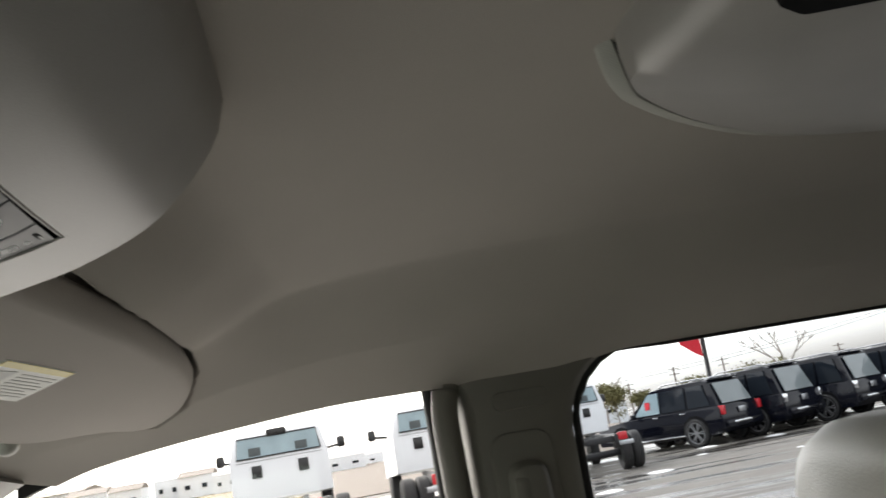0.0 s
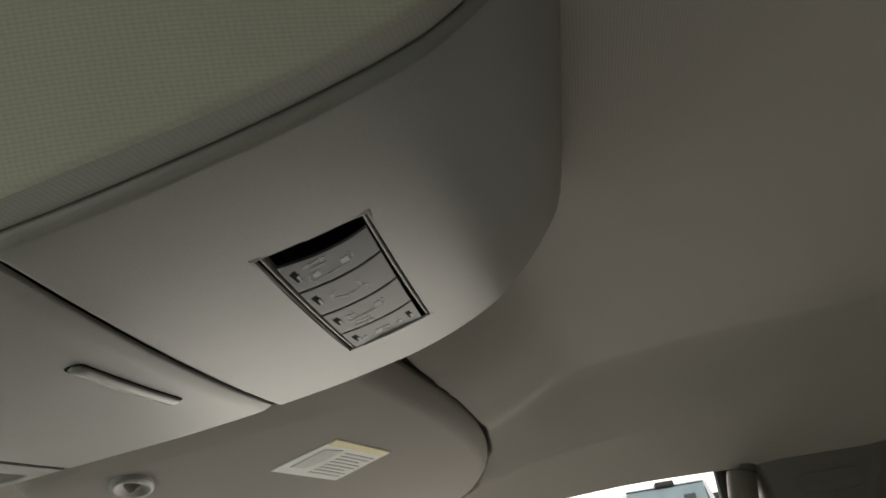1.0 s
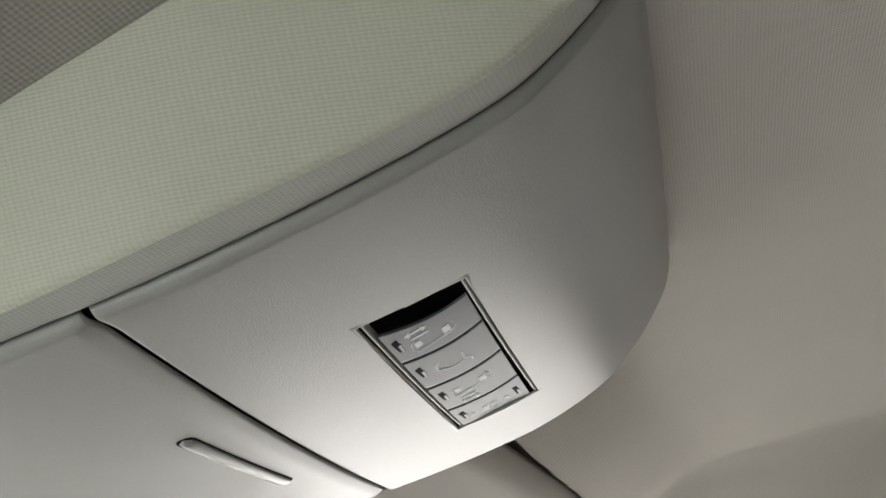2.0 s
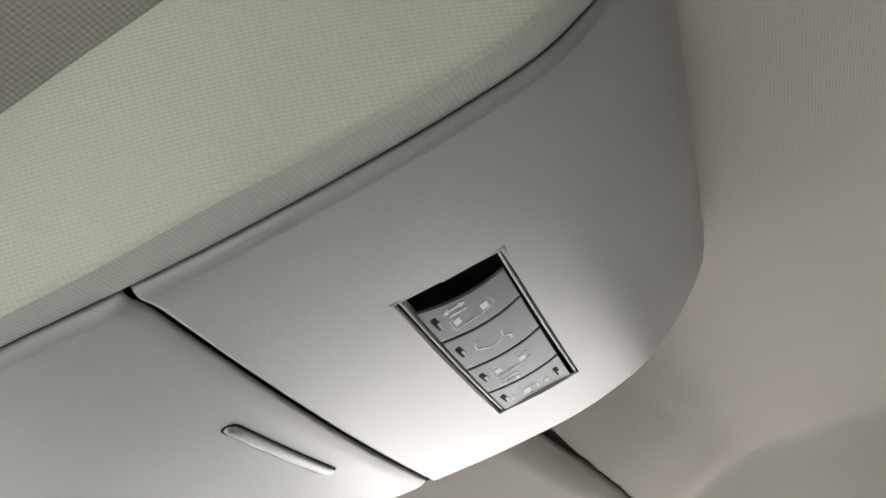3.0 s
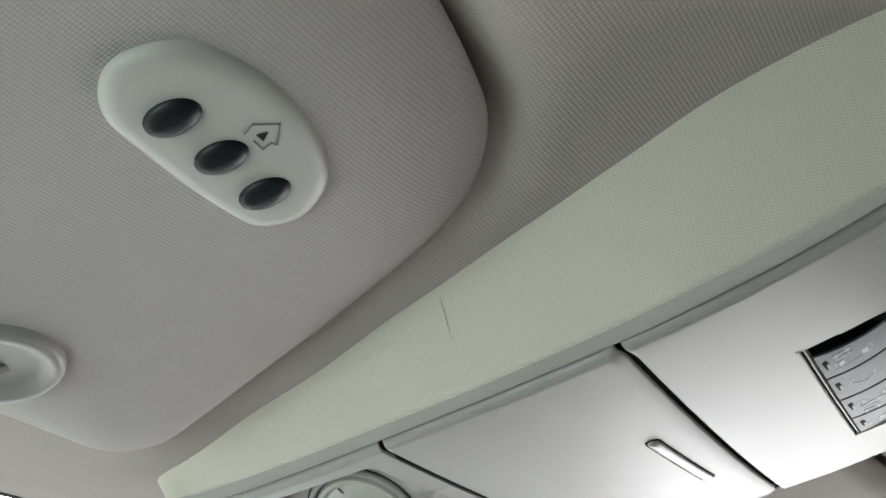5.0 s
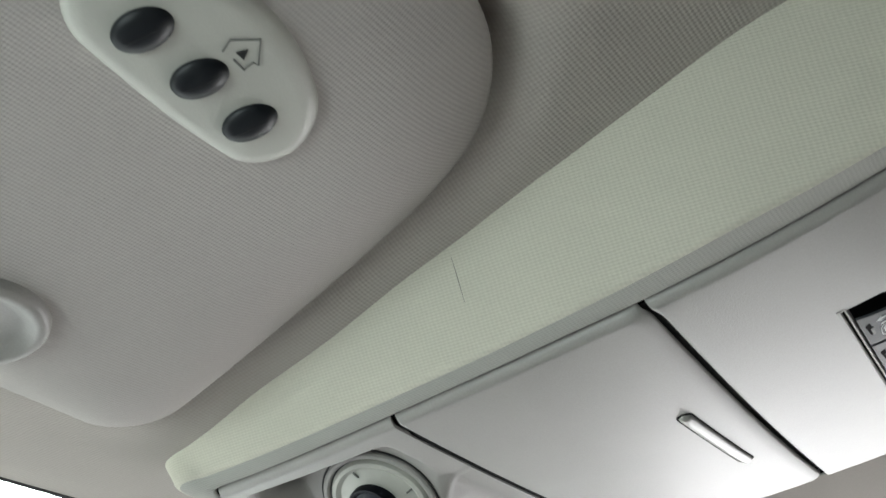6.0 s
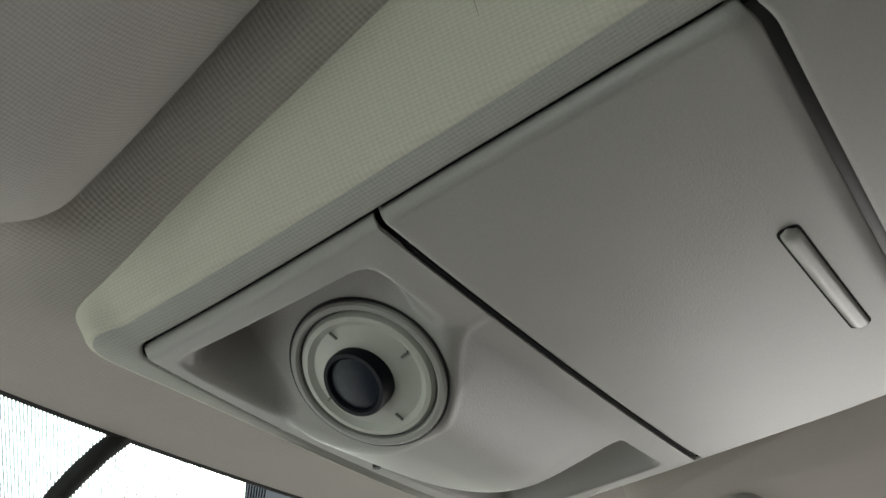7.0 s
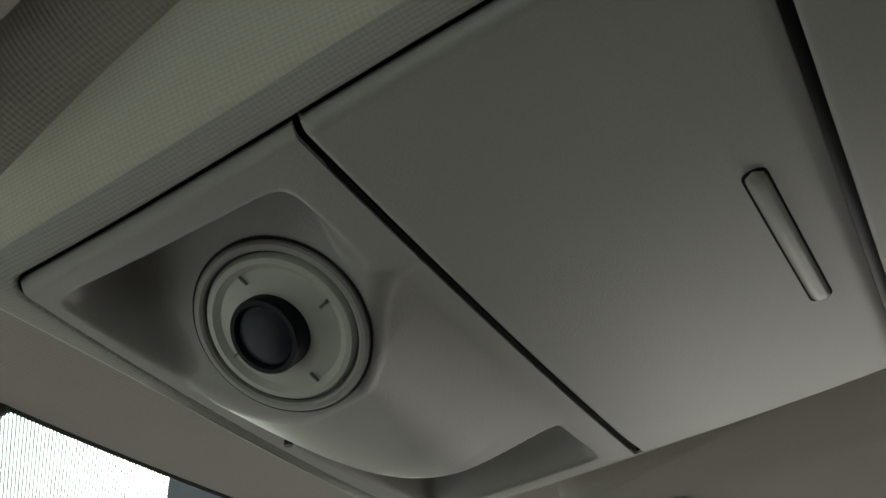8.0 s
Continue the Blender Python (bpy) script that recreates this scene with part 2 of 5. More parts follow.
# ---- the cabin's shell: headliner, pillars, side walls, windows ----
ROOF_LINE = [(-2.4, 1.600), (-0.30, 1.600), (-0.10, 1.597), (0.02, 1.588), (0.075, 1.577), (0.12, 1.567), (0.173, 1.549), (0.20, 1.540), (0.27, 1.523), (0.30, 1.514), (0.385, 1.490), (0.42, 1.488), (0.47, 1.489)]
RAIL_LINE = [(-2.4, 1.455), (-0.6, 1.459), (-0.30, 1.461), (-0.20, 1.450), (0.0, 1.454), (0.134, 1.447), (0.255, 1.434), (0.314, 1.418), (0.42, 1.385)]
LIFT = [(0.02, 0.0), (0.08, 0.006), (0.13, 0.0045), (0.20, 0.0048), (0.25, 0.0026), (0.30, 0.0), (0.35, 0.0045), (0.40, 0.003), (0.44, 0.0)]
RAIL = 0.635


def roof_z(x, y):
    """Height of the headliner."""
    a = abs(x)
    mid = lerp_curve(ROOF_LINE, y) - 0.042 * (min(a, 0.55) / 0.45) ** 1.7 * step(0.46, 0.20, y)
    lift = 0.016 * step(0.02, 0.11, y) * step(0.37, 0.23, y) if x > 0 else lerp_curve(LIFT, y)
    mid += lift * step(0.34, 0.16, a)  # higher channel beside the console
    t = max(0.0, (a - 0.450) / (RAIL - 0.450))
    t = t * t / (t + 0.15) * 1.15
    return mid + (lerp_curve(RAIL_LINE, y) - mid) * min(1, t)


def front_edge(x):
    return 0.466 - 0.42 * x * x


LEFT_PAD = [(-0.585, 0.150), (-0.250, 0.1755), (-0.205, 0.186), (-0.183, 0.2045), (-0.1735, 0.228), (-0.166, 0.270), (-0.1585, 0.335), (-0.1570, 0.362), (-0.1720, 0.3755), (-0.200, 0.3725), (-0.260, 0.366), (-0.540, 0.322)]
RIGHT_PAD = [(0.1305, 0.169), (0.200, 0.157), (0.330, 0.1345), (0.425, 0.1265), (0.500, 0.1315), (0.552, 0.154), (0.572, 0.184), (0.553, 0.205), (0.512, 0.219), (0.458, 0.263), (0.320, 0.299), (0.225, 0.324), (0.1305, 0.347)]


def beyond(x, y, outline):
    """How far the point lies outside the outline in plan (negative inside)."""
    best, within = 9.0, False
    for (ax, ay), (bx, by) in zip(outline, outline[1:] + outline[:1]):
        dx, dy = bx - ax, by - ay
        k = min(1.0, max(0.0, ((x - ax) * dx + (y - ay) * dy) / (dx * dx + dy * dy)))
        best = min(best, math.hypot(x - ax - k * dx, y - ay - k * dy))
        if (ay > y) != (by > y) and x < ax + (y - ay) / dy * dx:
            within = not within
    return -best if within else best


def roof_point(u, v):
    y = front_edge(u) - v
    over = step(0.108, 0.098, abs(u)) * step(0.050, 0.060, y) * step(0.388, 0.378, y)  # hollow above the console
    pocket = 0.0
    if 0.04 < y < 0.42 and abs(u) > 0.12:  # hollow that takes the folded visor; on one side the cloth swells up to its edge
        d = beyond(u, y, LEFT_PAD if u < 0 else RIGHT_PAD)
        if u < 0:
            pocket = 0.045 * min(1.0, max(0.0, (0.030 - d) / 0.046)) ** 3 * step(0.385, 0.345, y)
        else:
            pocket = 0.045 * step(0.003, -0.003, d) - 0.024 * step(0.085, 0.0, d) * step(0.54, 0.40, u) * step(0.21, 0.17, y) * step(0.120, 0.136, u)
    return (u, y, roof_z(u, y) + 0.035 * over + pocket)


us = span(-RAIL, -0.30, 40)[:-1] + span(-0.30, -0.10, 120)[:-1] + span(-0.10, 0.12, 44)[:-1] + span(0.12, 0.60, 240) + span(0.61, RAIL, 4)
vs = span(0, 0.36, 180) + span(0.365, 0.62, 40) + span(0.66, 2.7, 20)
headliner = part("ceiling", sheet(roof_point, us, vs, (0, 0, 0.03)), ROOF_CLOTH)
tagged(headliner, "taupe knitted cloth headliner curving down to the windows", "ceiling", kind="structure")

rim = part("trim_header", tube([(x, front_edge(x) + 0.0012, roof_z(x, front_edge(x)) + 0.0008) for x in span(-0.56, 0.56, 60)], 0.0018, 8), RUBBER)
tagged(rim, "thin black rubber edge between headliner and windshield", "trim", kind="structure")

# roof skin above the headliner, sill walls, floor, rear and front bulkheads close the cabin
part("roof_skin", box((1.62, 3.0, 0.03), (0, -1.0, 1.67)), CABIN)
tagged(bpy.data.objects["roof_skin"], "plain grey roof panel over the headliner", "roof", kind="structure")
for side, nm in ((1, "wall_passenger"), (-1, "wall_driver")):
    wall = part(nm, box((0.10, 3.9, 0.95), (side * 0.78, -0.7, 0.47)), CABIN, smooth=False)
    tagged(wall, "plain grey lower door wall inside the cabin", "wall", kind="structure")
# unseen walls added where windows would be, to cut light from the rear
for side in (1, -1):
    q = part("wall_blind", box((0.06, 1.75, 0.62), (side * 0.70, -1.80, 1.23), 0.02), CABIN)
    tagged(q, "plain grey wall behind the side windows, added to block light", "wall", kind="structure")
part("floor", box((1.6, 4.6, 0.08), (0, -0.4, 0.18)), CABIN, smooth=False)
tagged(bpy.data.objects["floor"], "dark grey cabin floor", "floor", kind="structure")
# unseen and full height, so that the cabin's rear stays dark
part("wall_rear", box((1.6, 0.06, 1.55), (0, -2.6, 0.85)), CABIN, smooth=False)
tagged(bpy.data.objects["wall_rear"], "plain grey full-height rear wall of the cabin, added against rear light", "wall", kind="structure")
part("wall_front", box((1.6, 0.70, 0.80), (0, 1.25, 0.52), 0.08), CABIN)
tagged(bpy.data.objects["wall_front"], "dark grey dashboard bulkhead under the windshield", "dashboard", kind="structure")

def pillar_ring(side, z, front, back):
    """Outline of the middle pillar's trim at one height."""
    pts = [(0.70, front + 0.006), (0.655, front), (0.640, front - 0.003), (0.632, front - 0.011), (0.629, front - 0.030),
           (0.628, (front + back) / 2), (0.629, back + 0.030), (0.632, back + 0.012), (0.640, back + 0.003), (0.655, back), (0.70, back - 0.004)]
    return [(side * x, y, z) for x, y in pts]


def middle_pillar(side):
    pil = thing("pillar", "taupe moulded plastic door pillar trim between the windows", "pillar", (side * 0.65, -0.16, 0.9), kind="structure")
    rings = []
    for z in [0.90, 1.10, 1.25, 1.33, 1.37, 1.39, 1.41, 1.425, 1.44, 1.452, 1.460, 1.466, 1.472]:
        q = max(0.0, (z - 1.385) / 0.084)
        back = -0.222 - 0.085 * (1 - math.sqrt(max(0.0, 1 - min(1, q) ** 2))) + 0.02 * (1.385 - min(z, 1.385))
        front = -0.108 + 0.012 * step(1.43, 1.465, z)
        rings.append(pillar_ring(side, z, front, back))
    part("trim", loft(rings), TRIM, pil)
    # rolled door seal along the pillar's front edge
    seal = [(side * 0.638, -0.088 - 0.006 * (1.45 - z) / 0.5, z) for z in span(0.9, 1.405, 14)]
    seal += [(side * (0.638 + 0.006 * (1 - math.cos(a))), -0.0885 - 0.012 * (1 - math.cos(a)), 1.405 + 0.052 * math.sin(a)) for a in (math.pi / 2 * k / 10 for k in range(1, 11))]
    part("door_seal", tube(seal, 0.0140, 18), TRIM, pil, "rolled taupe door seal")
    part("weatherstrip", tube([(side * 0.666, -0.080, z) for z in span(0.9, 1.475, 6)], 0.009, 10), RUBBER, pil, "black rubber strip")
    rear = [(side * 0.652, -0.226 - 0.085 * (1 - math.sqrt(max(0, 1 - min(1, max(0, (z - 1.385) / 0.084)) ** 2))) + 0.02 * (1.385 - min(z, 1.385)), z)
            for z in [0.9, 1.1, 1.3, 1.37, 1.40, 1.42, 1.44, 1.455, 1.464, 1.469]]
    part("weatherstrip", tube(rear, 0.0045, 8), RUBBER, pil, "black rubber strip")
    # embossed oval and belt anchor cover
    oval = rounded([(-0.030, -0.010), (0.030, -0.010), (0.030, 0.010), (-0.030, 0.010)], 0.0098)
    put = lambda x, y, h: (side * (0.628 - h), -0.168 + x, 1.428 + y)
    part("emboss", cushion(oval, [(0, -0.002), (0.001, 0.0012), (0.004, 0.0014)], put), TRIM, pil)
    slot = rounded([(-0.033, -0.13), (0.033, -0.13), (0.033, 0.045), (-0.033, 0.045)], [0.01, 0.01, 0.022, 0.022])
    put2 = lambda x, y, h: (side * (0.628 - h), -0.160 + x, 1.352 + y)
    part("slide_cover", cushion(slot, [(0, -0.002), (0.002, 0.0025), (0.006, 0.003)], put2), TRIM, pil)
    knob = rounded([(-0.024, -0.10), (0.024, -0.10), (0.020, 0.022), (-0.020, 0.022)], [0.01, 0.01, 0.018, 0.018])
    put3 = lambda x, y, h: (side * (0.628 - h), -0.160 + x, 1.345 + y)
    kn = part("belt_anchor", cushion(knob, [(0, 0.0), (0.001, 0.014), (0.006, 0.022), (0.014, 0.025)], put3), TRIM, pil)
    btn = rounded([(-0.008, -0.030), (0.008, -0.030), (0.008, 0.0), (-0.008, 0.0)], 0.006)
    put4 = lambda x, y, h: (side * (0.6035 - h), -0.150 + x, 1.352 + y)
    part("release_button", cushion(btn, [(0, -0.003), (0.001, 0.001), (0.004, 0.002)], put4), TRIM, kn)
    return pil


def roof_rail(side):
    """Trim between the headliner's edge and the glass, with its black rubber strip."""
    ys = span(-2.2, 0.335, 60)
    def pt(u, y):
        z = lerp_curve(RAIL_LINE, y)
        low = 0.008 * step(-0.23, -0.33, y)  # the black strip shows along the sliding door
        return (side * (RAIL + 0.0005 + 0.070 * u), y, z + 0.0045 - low + 0.010 * u * u)
    rail = part("trim_rail", sheet(pt, span(0, 1, 5), ys, (0, 0, 0.05)), RUBBER)
    tagged(rail, "black rubber window seal under the roof edge", "trim", kind="structure")
    return rail


def front_pillar(side):
    rings = []
    for k in span(0, 1, 12):
        c = Vector((0.565 + 0.15 * k, 0.338 + 0.66 * k, 1.451 - 0.25 * k - 0.22 * k * k))
        w = 0.040 + 0.02 * k
        rings.append([(side * (c.x - 0.025), c.y + w * 0.9, c.z + w * 0.55), (side * (c.x - 0.035), c.y + w * 0.3, c.z + w * 0.05),
                      (side * (c.x - 0.020), c.y - w * 0.35, c.z - w * 0.35), (side * (c.x + 0.02), c.y - w * 0.7, c.z - w * 0.55),
                      (side * (c.x + 0.06), c.y - w * 0.3, c.z - w * 0.1), (side * (c.x + 0.05), c.y + w, c.z + w * 0.8)])
    pil = part("trim_front_pillar", loft(rings), PLASTIC, split=50)
    part("glass_seal", tube([r[0] for r in rings], 0.0035, 8), RUBBER, pil, "black glass seal")
    return tagged(pil, "smooth taupe windshield pillar trim", "pillar", kind="structure")


for side in (1, -1):
    middle_pillar(side)
    roof_rail(side)
    front_pillar(side)
    for k, (a, b, top) in enumerate(((-0.09, 0.60, 1.46), (-0.95, -0.21, 1.475))):
        w = part("window_%d" % ((1 if side > 0 else 3) + k), box((0.004, b - a, top - 0.93), (side * 0.69, (a + b) / 2, (top + 0.93) / 2)), CLEAR if k == 0 and side > 0 else (SMOKED if side > 0 else (DIMMED if k == 0 else LIGHT_BLOCK)), smooth=False)
        w.visible_shadow = k == 1 or side < 0
        tagged(w, "side window glass in its door, dimmed on the driver's side" if k == 0 else "smoked glass in the sliding door, darkened on the driver's side", "window", kind="structure")
ws = part("window_windshield", sheet(lambda u, v: (u, front_edge(u) + 0.012 + 0.82 * v - 0.10 * u * u * v, 1.487 - 0.02 * (u / 0.6) ** 2 - 0.56 * v), span(-0.66, 0.66, 16), span(-0.012, 1, 6), (0, 0.003, 0.004)), TINTED)
ws.visible_shadow = False
tagged(ws, "sloping green-tinted windshield glass", "windshield", kind="structure")
# added strips just under the glass; they only draw its fine stripes
strips = []
for i in range(99):
    x = -0.13 + 0.00165 * i
    top = Vector((x, front_edge(x) + 0.0025, 1.4926 - 0.02 * (x / 0.6) ** 2))
    run, half = Vector((0.088, 0.100, -0.0683)), Vector((0.00054, 0, 0))
    strips.append(loft([[p - half, p + half, p + half - Vector((0, 0, 0.0003)), p - half - Vector((0, 0, 0.0003))] for p in (top, top + run)]))
lines = part("glass_lines", merge(*strips), FINE_LINE, ws, "fine translucent grey lines in the top of the glass", smooth=False)
lines.visible_shadow = False

# ---- overhead console between the visors ----
KEEL = [(0.0350, 1.616), (0.0365, 1.590), (0.0385, 1.5740), (0.043, 1.5615), (0.050, 1.5522), (0.065, 1.5368), (0.080, 1.5248), (0.100, 1.5147), (0.120, 1.5070), (0.142, 1.5006), (0.165, 1.4951), (0.190, 1.4906), (0.220, 1.4866), (0.250, 1.4832), (0.290, 1.4793), (0.350, 1.4732), (0.385, 1.4707), (0.42, 1.4690)]
CROWN = [(0.03, 0.42), (0.10, 0.42), (0.15, 0.34), (0.20, 0.26), (0.25, 0.21), (0.29, 0.20), (0.35, 0.28), (0.385, 0.35)]
LEAN = [(0.034, 0.052), (0.07, 0.060), (0.10, 0.058), (0.15, 0.042), (0.20, 0.029), (0.25, 0.022), (0.29, 0.018), (0.385, 0.015)]
DRIVER_EDGE = [(0.028, -0.0884), (0.036, -0.0905), (0.050, -0.0930), (0.065, -0.0956), (0.080, -0.0982), (0.10, -0.1016), (0.13, -0.1062), (0.16, -0.1098), (0.20, -0.1128), (0.225, -0.1135), (0.25, -0.1134), (0.30, -0.1118), (0.35, -0.1096), (0.388, -0.1080)]
FAR_EDGE = [(0.030, 0.110), (0.040, 0.113), (0.050, 0.117), (0.065, 0.1205), (0.080, 0.1205), (0.10, 0.1190), (0.12, 0.1165), (0.142, 0.1120), (0.187, 0.1065), (0.29, 0.1062), (0.388, 0.1060)]


def keel(y):
    return lerp_curve(KEEL, y)


def deck(x, y):
    """The console's underside: crowned across, leaning a little to one side, its tail slightly askew."""
    y -= 0.030 * x * step(0.17, 0.04, y)
    return keel(y) + lerp_curve(CROWN, y) * x * x - lerp_curve(LEAN, y) * x


def edge_x(side, y):
    """Where the console's plastic ends at y, on the driver's (-1) or the passenger's (1) side."""
    return lerp_curve(DRIVER_EDGE if side < 0 else FAR_EDGE, y)


console = thing("overhead_console", "pale grey plastic overhead console with cloth-wrapped sides on the headliner", "console", (0, 0.25, 1.55))


def under(u, y, gap=0.0):
    """A point of the plastic underside, u from -1 to 1 across it, its edges softly rolled."""
    a, b = edge_x(-1, y) + gap, edge_x(1, y) - gap
    x = a + (b - a) * (u + 1) / 2
    roll = max(0.0, (a + 0.0030 - x) / 0.0030, (x - b + 0.0030) / 0.0030)
    return x, deck(x, y) + 0.0027 * roll * roll


PAD_Y0, PAD_Y1 = 0.1081, 0.1421


def pad_left(y):
    return -0.0458 - 0.0068 * (y - PAD_Y0) / (PAD_Y1 - PAD_Y0)


def pad_right(y):
    return 0.0668 - 0.0066 * (y - PAD_Y0) / (PAD_Y1 - PAD_Y0)


def rear_seam(x):
    """The joint between the rear shell and the bin door, hooked at the driver's end."""
    return 0.1889 + 0.0028 * (max(0.0, -x - 0.101) / 0.0115) ** 2


def tail_point(u, v):
    """Rear shell of the console, with the sunk well of the button panel."""
    x, z = under(u, v)
    if v > 0.150:
        v += (rear_seam(x) - 0.1889) * (v - 0.150) / 0.0377
    if pad_left(v) < x < pad_right(v) and PAD_Y0 < v < PAD_Y1:
        z += 0.010
    edge = max(0.0, (v - rear_seam(x) + 0.0026) / 0.0016)
    return (x, v, z + 0.0007 * edge * edge)


vs = sorted(set([0.0320, 0.0328, 0.0336, 0.0342, 0.0348, 0.0354, 0.0360, 0.0366, 0.0373, 0.0381, 0.039, 0.0402, 0.0415, 0.0435, 0.0465] + span(0.050, 0.1085, 42) + [PAD_Y0 - 0.0003, PAD_Y0 + 0.0003] + span(0.1105, 0.1412, 24)
                + [PAD_Y1 - 0.0003, PAD_Y1 + 0.0003] + span(0.1434, 0.1850, 26) + [0.1860, 0.1866, 0.1872, 0.1877]))
part("rear_shell", sheet(tail_point, span(-1, 1, 240), vs, (0, 0, 0.0012)), PLASTIC, console, split=50)

# button panel: a dark tray with four curved switches in a row
pad = part("button_panel", loft([[(x, y, deck(x, y) + h) for x, y in ((pad_left(PAD_Y1) + d, PAD_Y1 - d), (pad_left(PAD_Y0) + d, PAD_Y0 + d), (pad_right(PAD_Y0) - d, PAD_Y0 + d), (pad_right(PAD_Y1) - d, PAD_Y1 - d))]
                                for d, h in ((-0.0015, 0.0006), (-0.0013, -0.00012), (-0.0008, -0.0003), (-0.0001, -0.0002), (0.0002, 0.0004), (0.0003, 0.0020))], caps=False), PLASTIC, console, split=30)
part("tray", loft([[(x, y, deck(x, y) + h) for x, y in ((pad_left(PAD_Y1) + d, PAD_Y1 - d), (pad_left(PAD_Y0) + d, PAD_Y0 + d), (pad_right(PAD_Y0) - d, PAD_Y0 + d), (pad_right(PAD_Y1) - d, PAD_Y1 - d))]
                   for d, h in ((0.0002, 0.0006), (0.0008, 0.0040), (0.0032, 0.0080), (0.012, 0.0084))], first=False), DEEP, pad, "black switch surround")
for y, off in ((PAD_Y1, -0.0015), (PAD_Y0, 0.0012)):  # slim rails along the switches
    a, b = pad_left(y) + 0.0012, pad_right(y) - 0.0012
    rail = [[(x, y + off + e, deck(x, y + off) + h) for e, h in ((-0.0005, 0.004), (-0.0005, 0.0009), (-0.0002, 0.0005), (0.0002, 0.0005), (0.0005, 0.0009), (0.0005, 0.004))] for x in span(a, b, 16)]
    part("side_rail", loft(rail), PLASTIC, pad, "slim pale rail", split=60)
SWITCH_L = (-0.0412, -0.0172, 0.0094, 0.0362, 0.0592)
SWITCH_R = (-0.0312, -0.0112, 0.0146, 0.0418, 0.0655)
SWITCH_Y0, SWITCH_Y1 = 0.1116, 0.1393


def switch_z(x, y):
    """The switches' shared face: one hollow along the row, sunk at the driver's end and along one side."""
    t = (x + 0.0415) / 0.105
    w = (SWITCH_Y1 - y) / (SWITCH_Y1 - SWITCH_Y0)
    return deck(x, y) + 0.0010 * (1 - t) + w * (0.0036 - 0.0030 * t) + 0.0028 * w * (1 - w)


def switch_x(k, w):
    """Curved joint k between the switches at the share w across the row."""
    return SWITCH_L[k] + (SWITCH_R[k] - SWITCH_L[k]) * w + 0.0160 * w * (1 - w)


def print_line(points, wide, lift=0.00018):
    """A thin printed line on the switches' face."""
    rings = []
    pts = [Vector(p) for p in points]
    for i, p in enumerate(pts):
        d = (pts[min(i + 1, len(pts) - 1)] - pts[max(i - 1, 0)]).normalized()
        s = Vector((-d.y, d.x)) * wide / 2
        rings.append([(q.x, q.y, switch_z(q.x, q.y) - lift + e) for q, e in ((p + s, 0), (p - s, 0), (p - s, 0.0006), (p + s, 0.0006))])
    return loft(rings)


def dot(x, y, wide, high):
    return print_line([(x, y - high / 2), (x, y + high / 2)], wide)


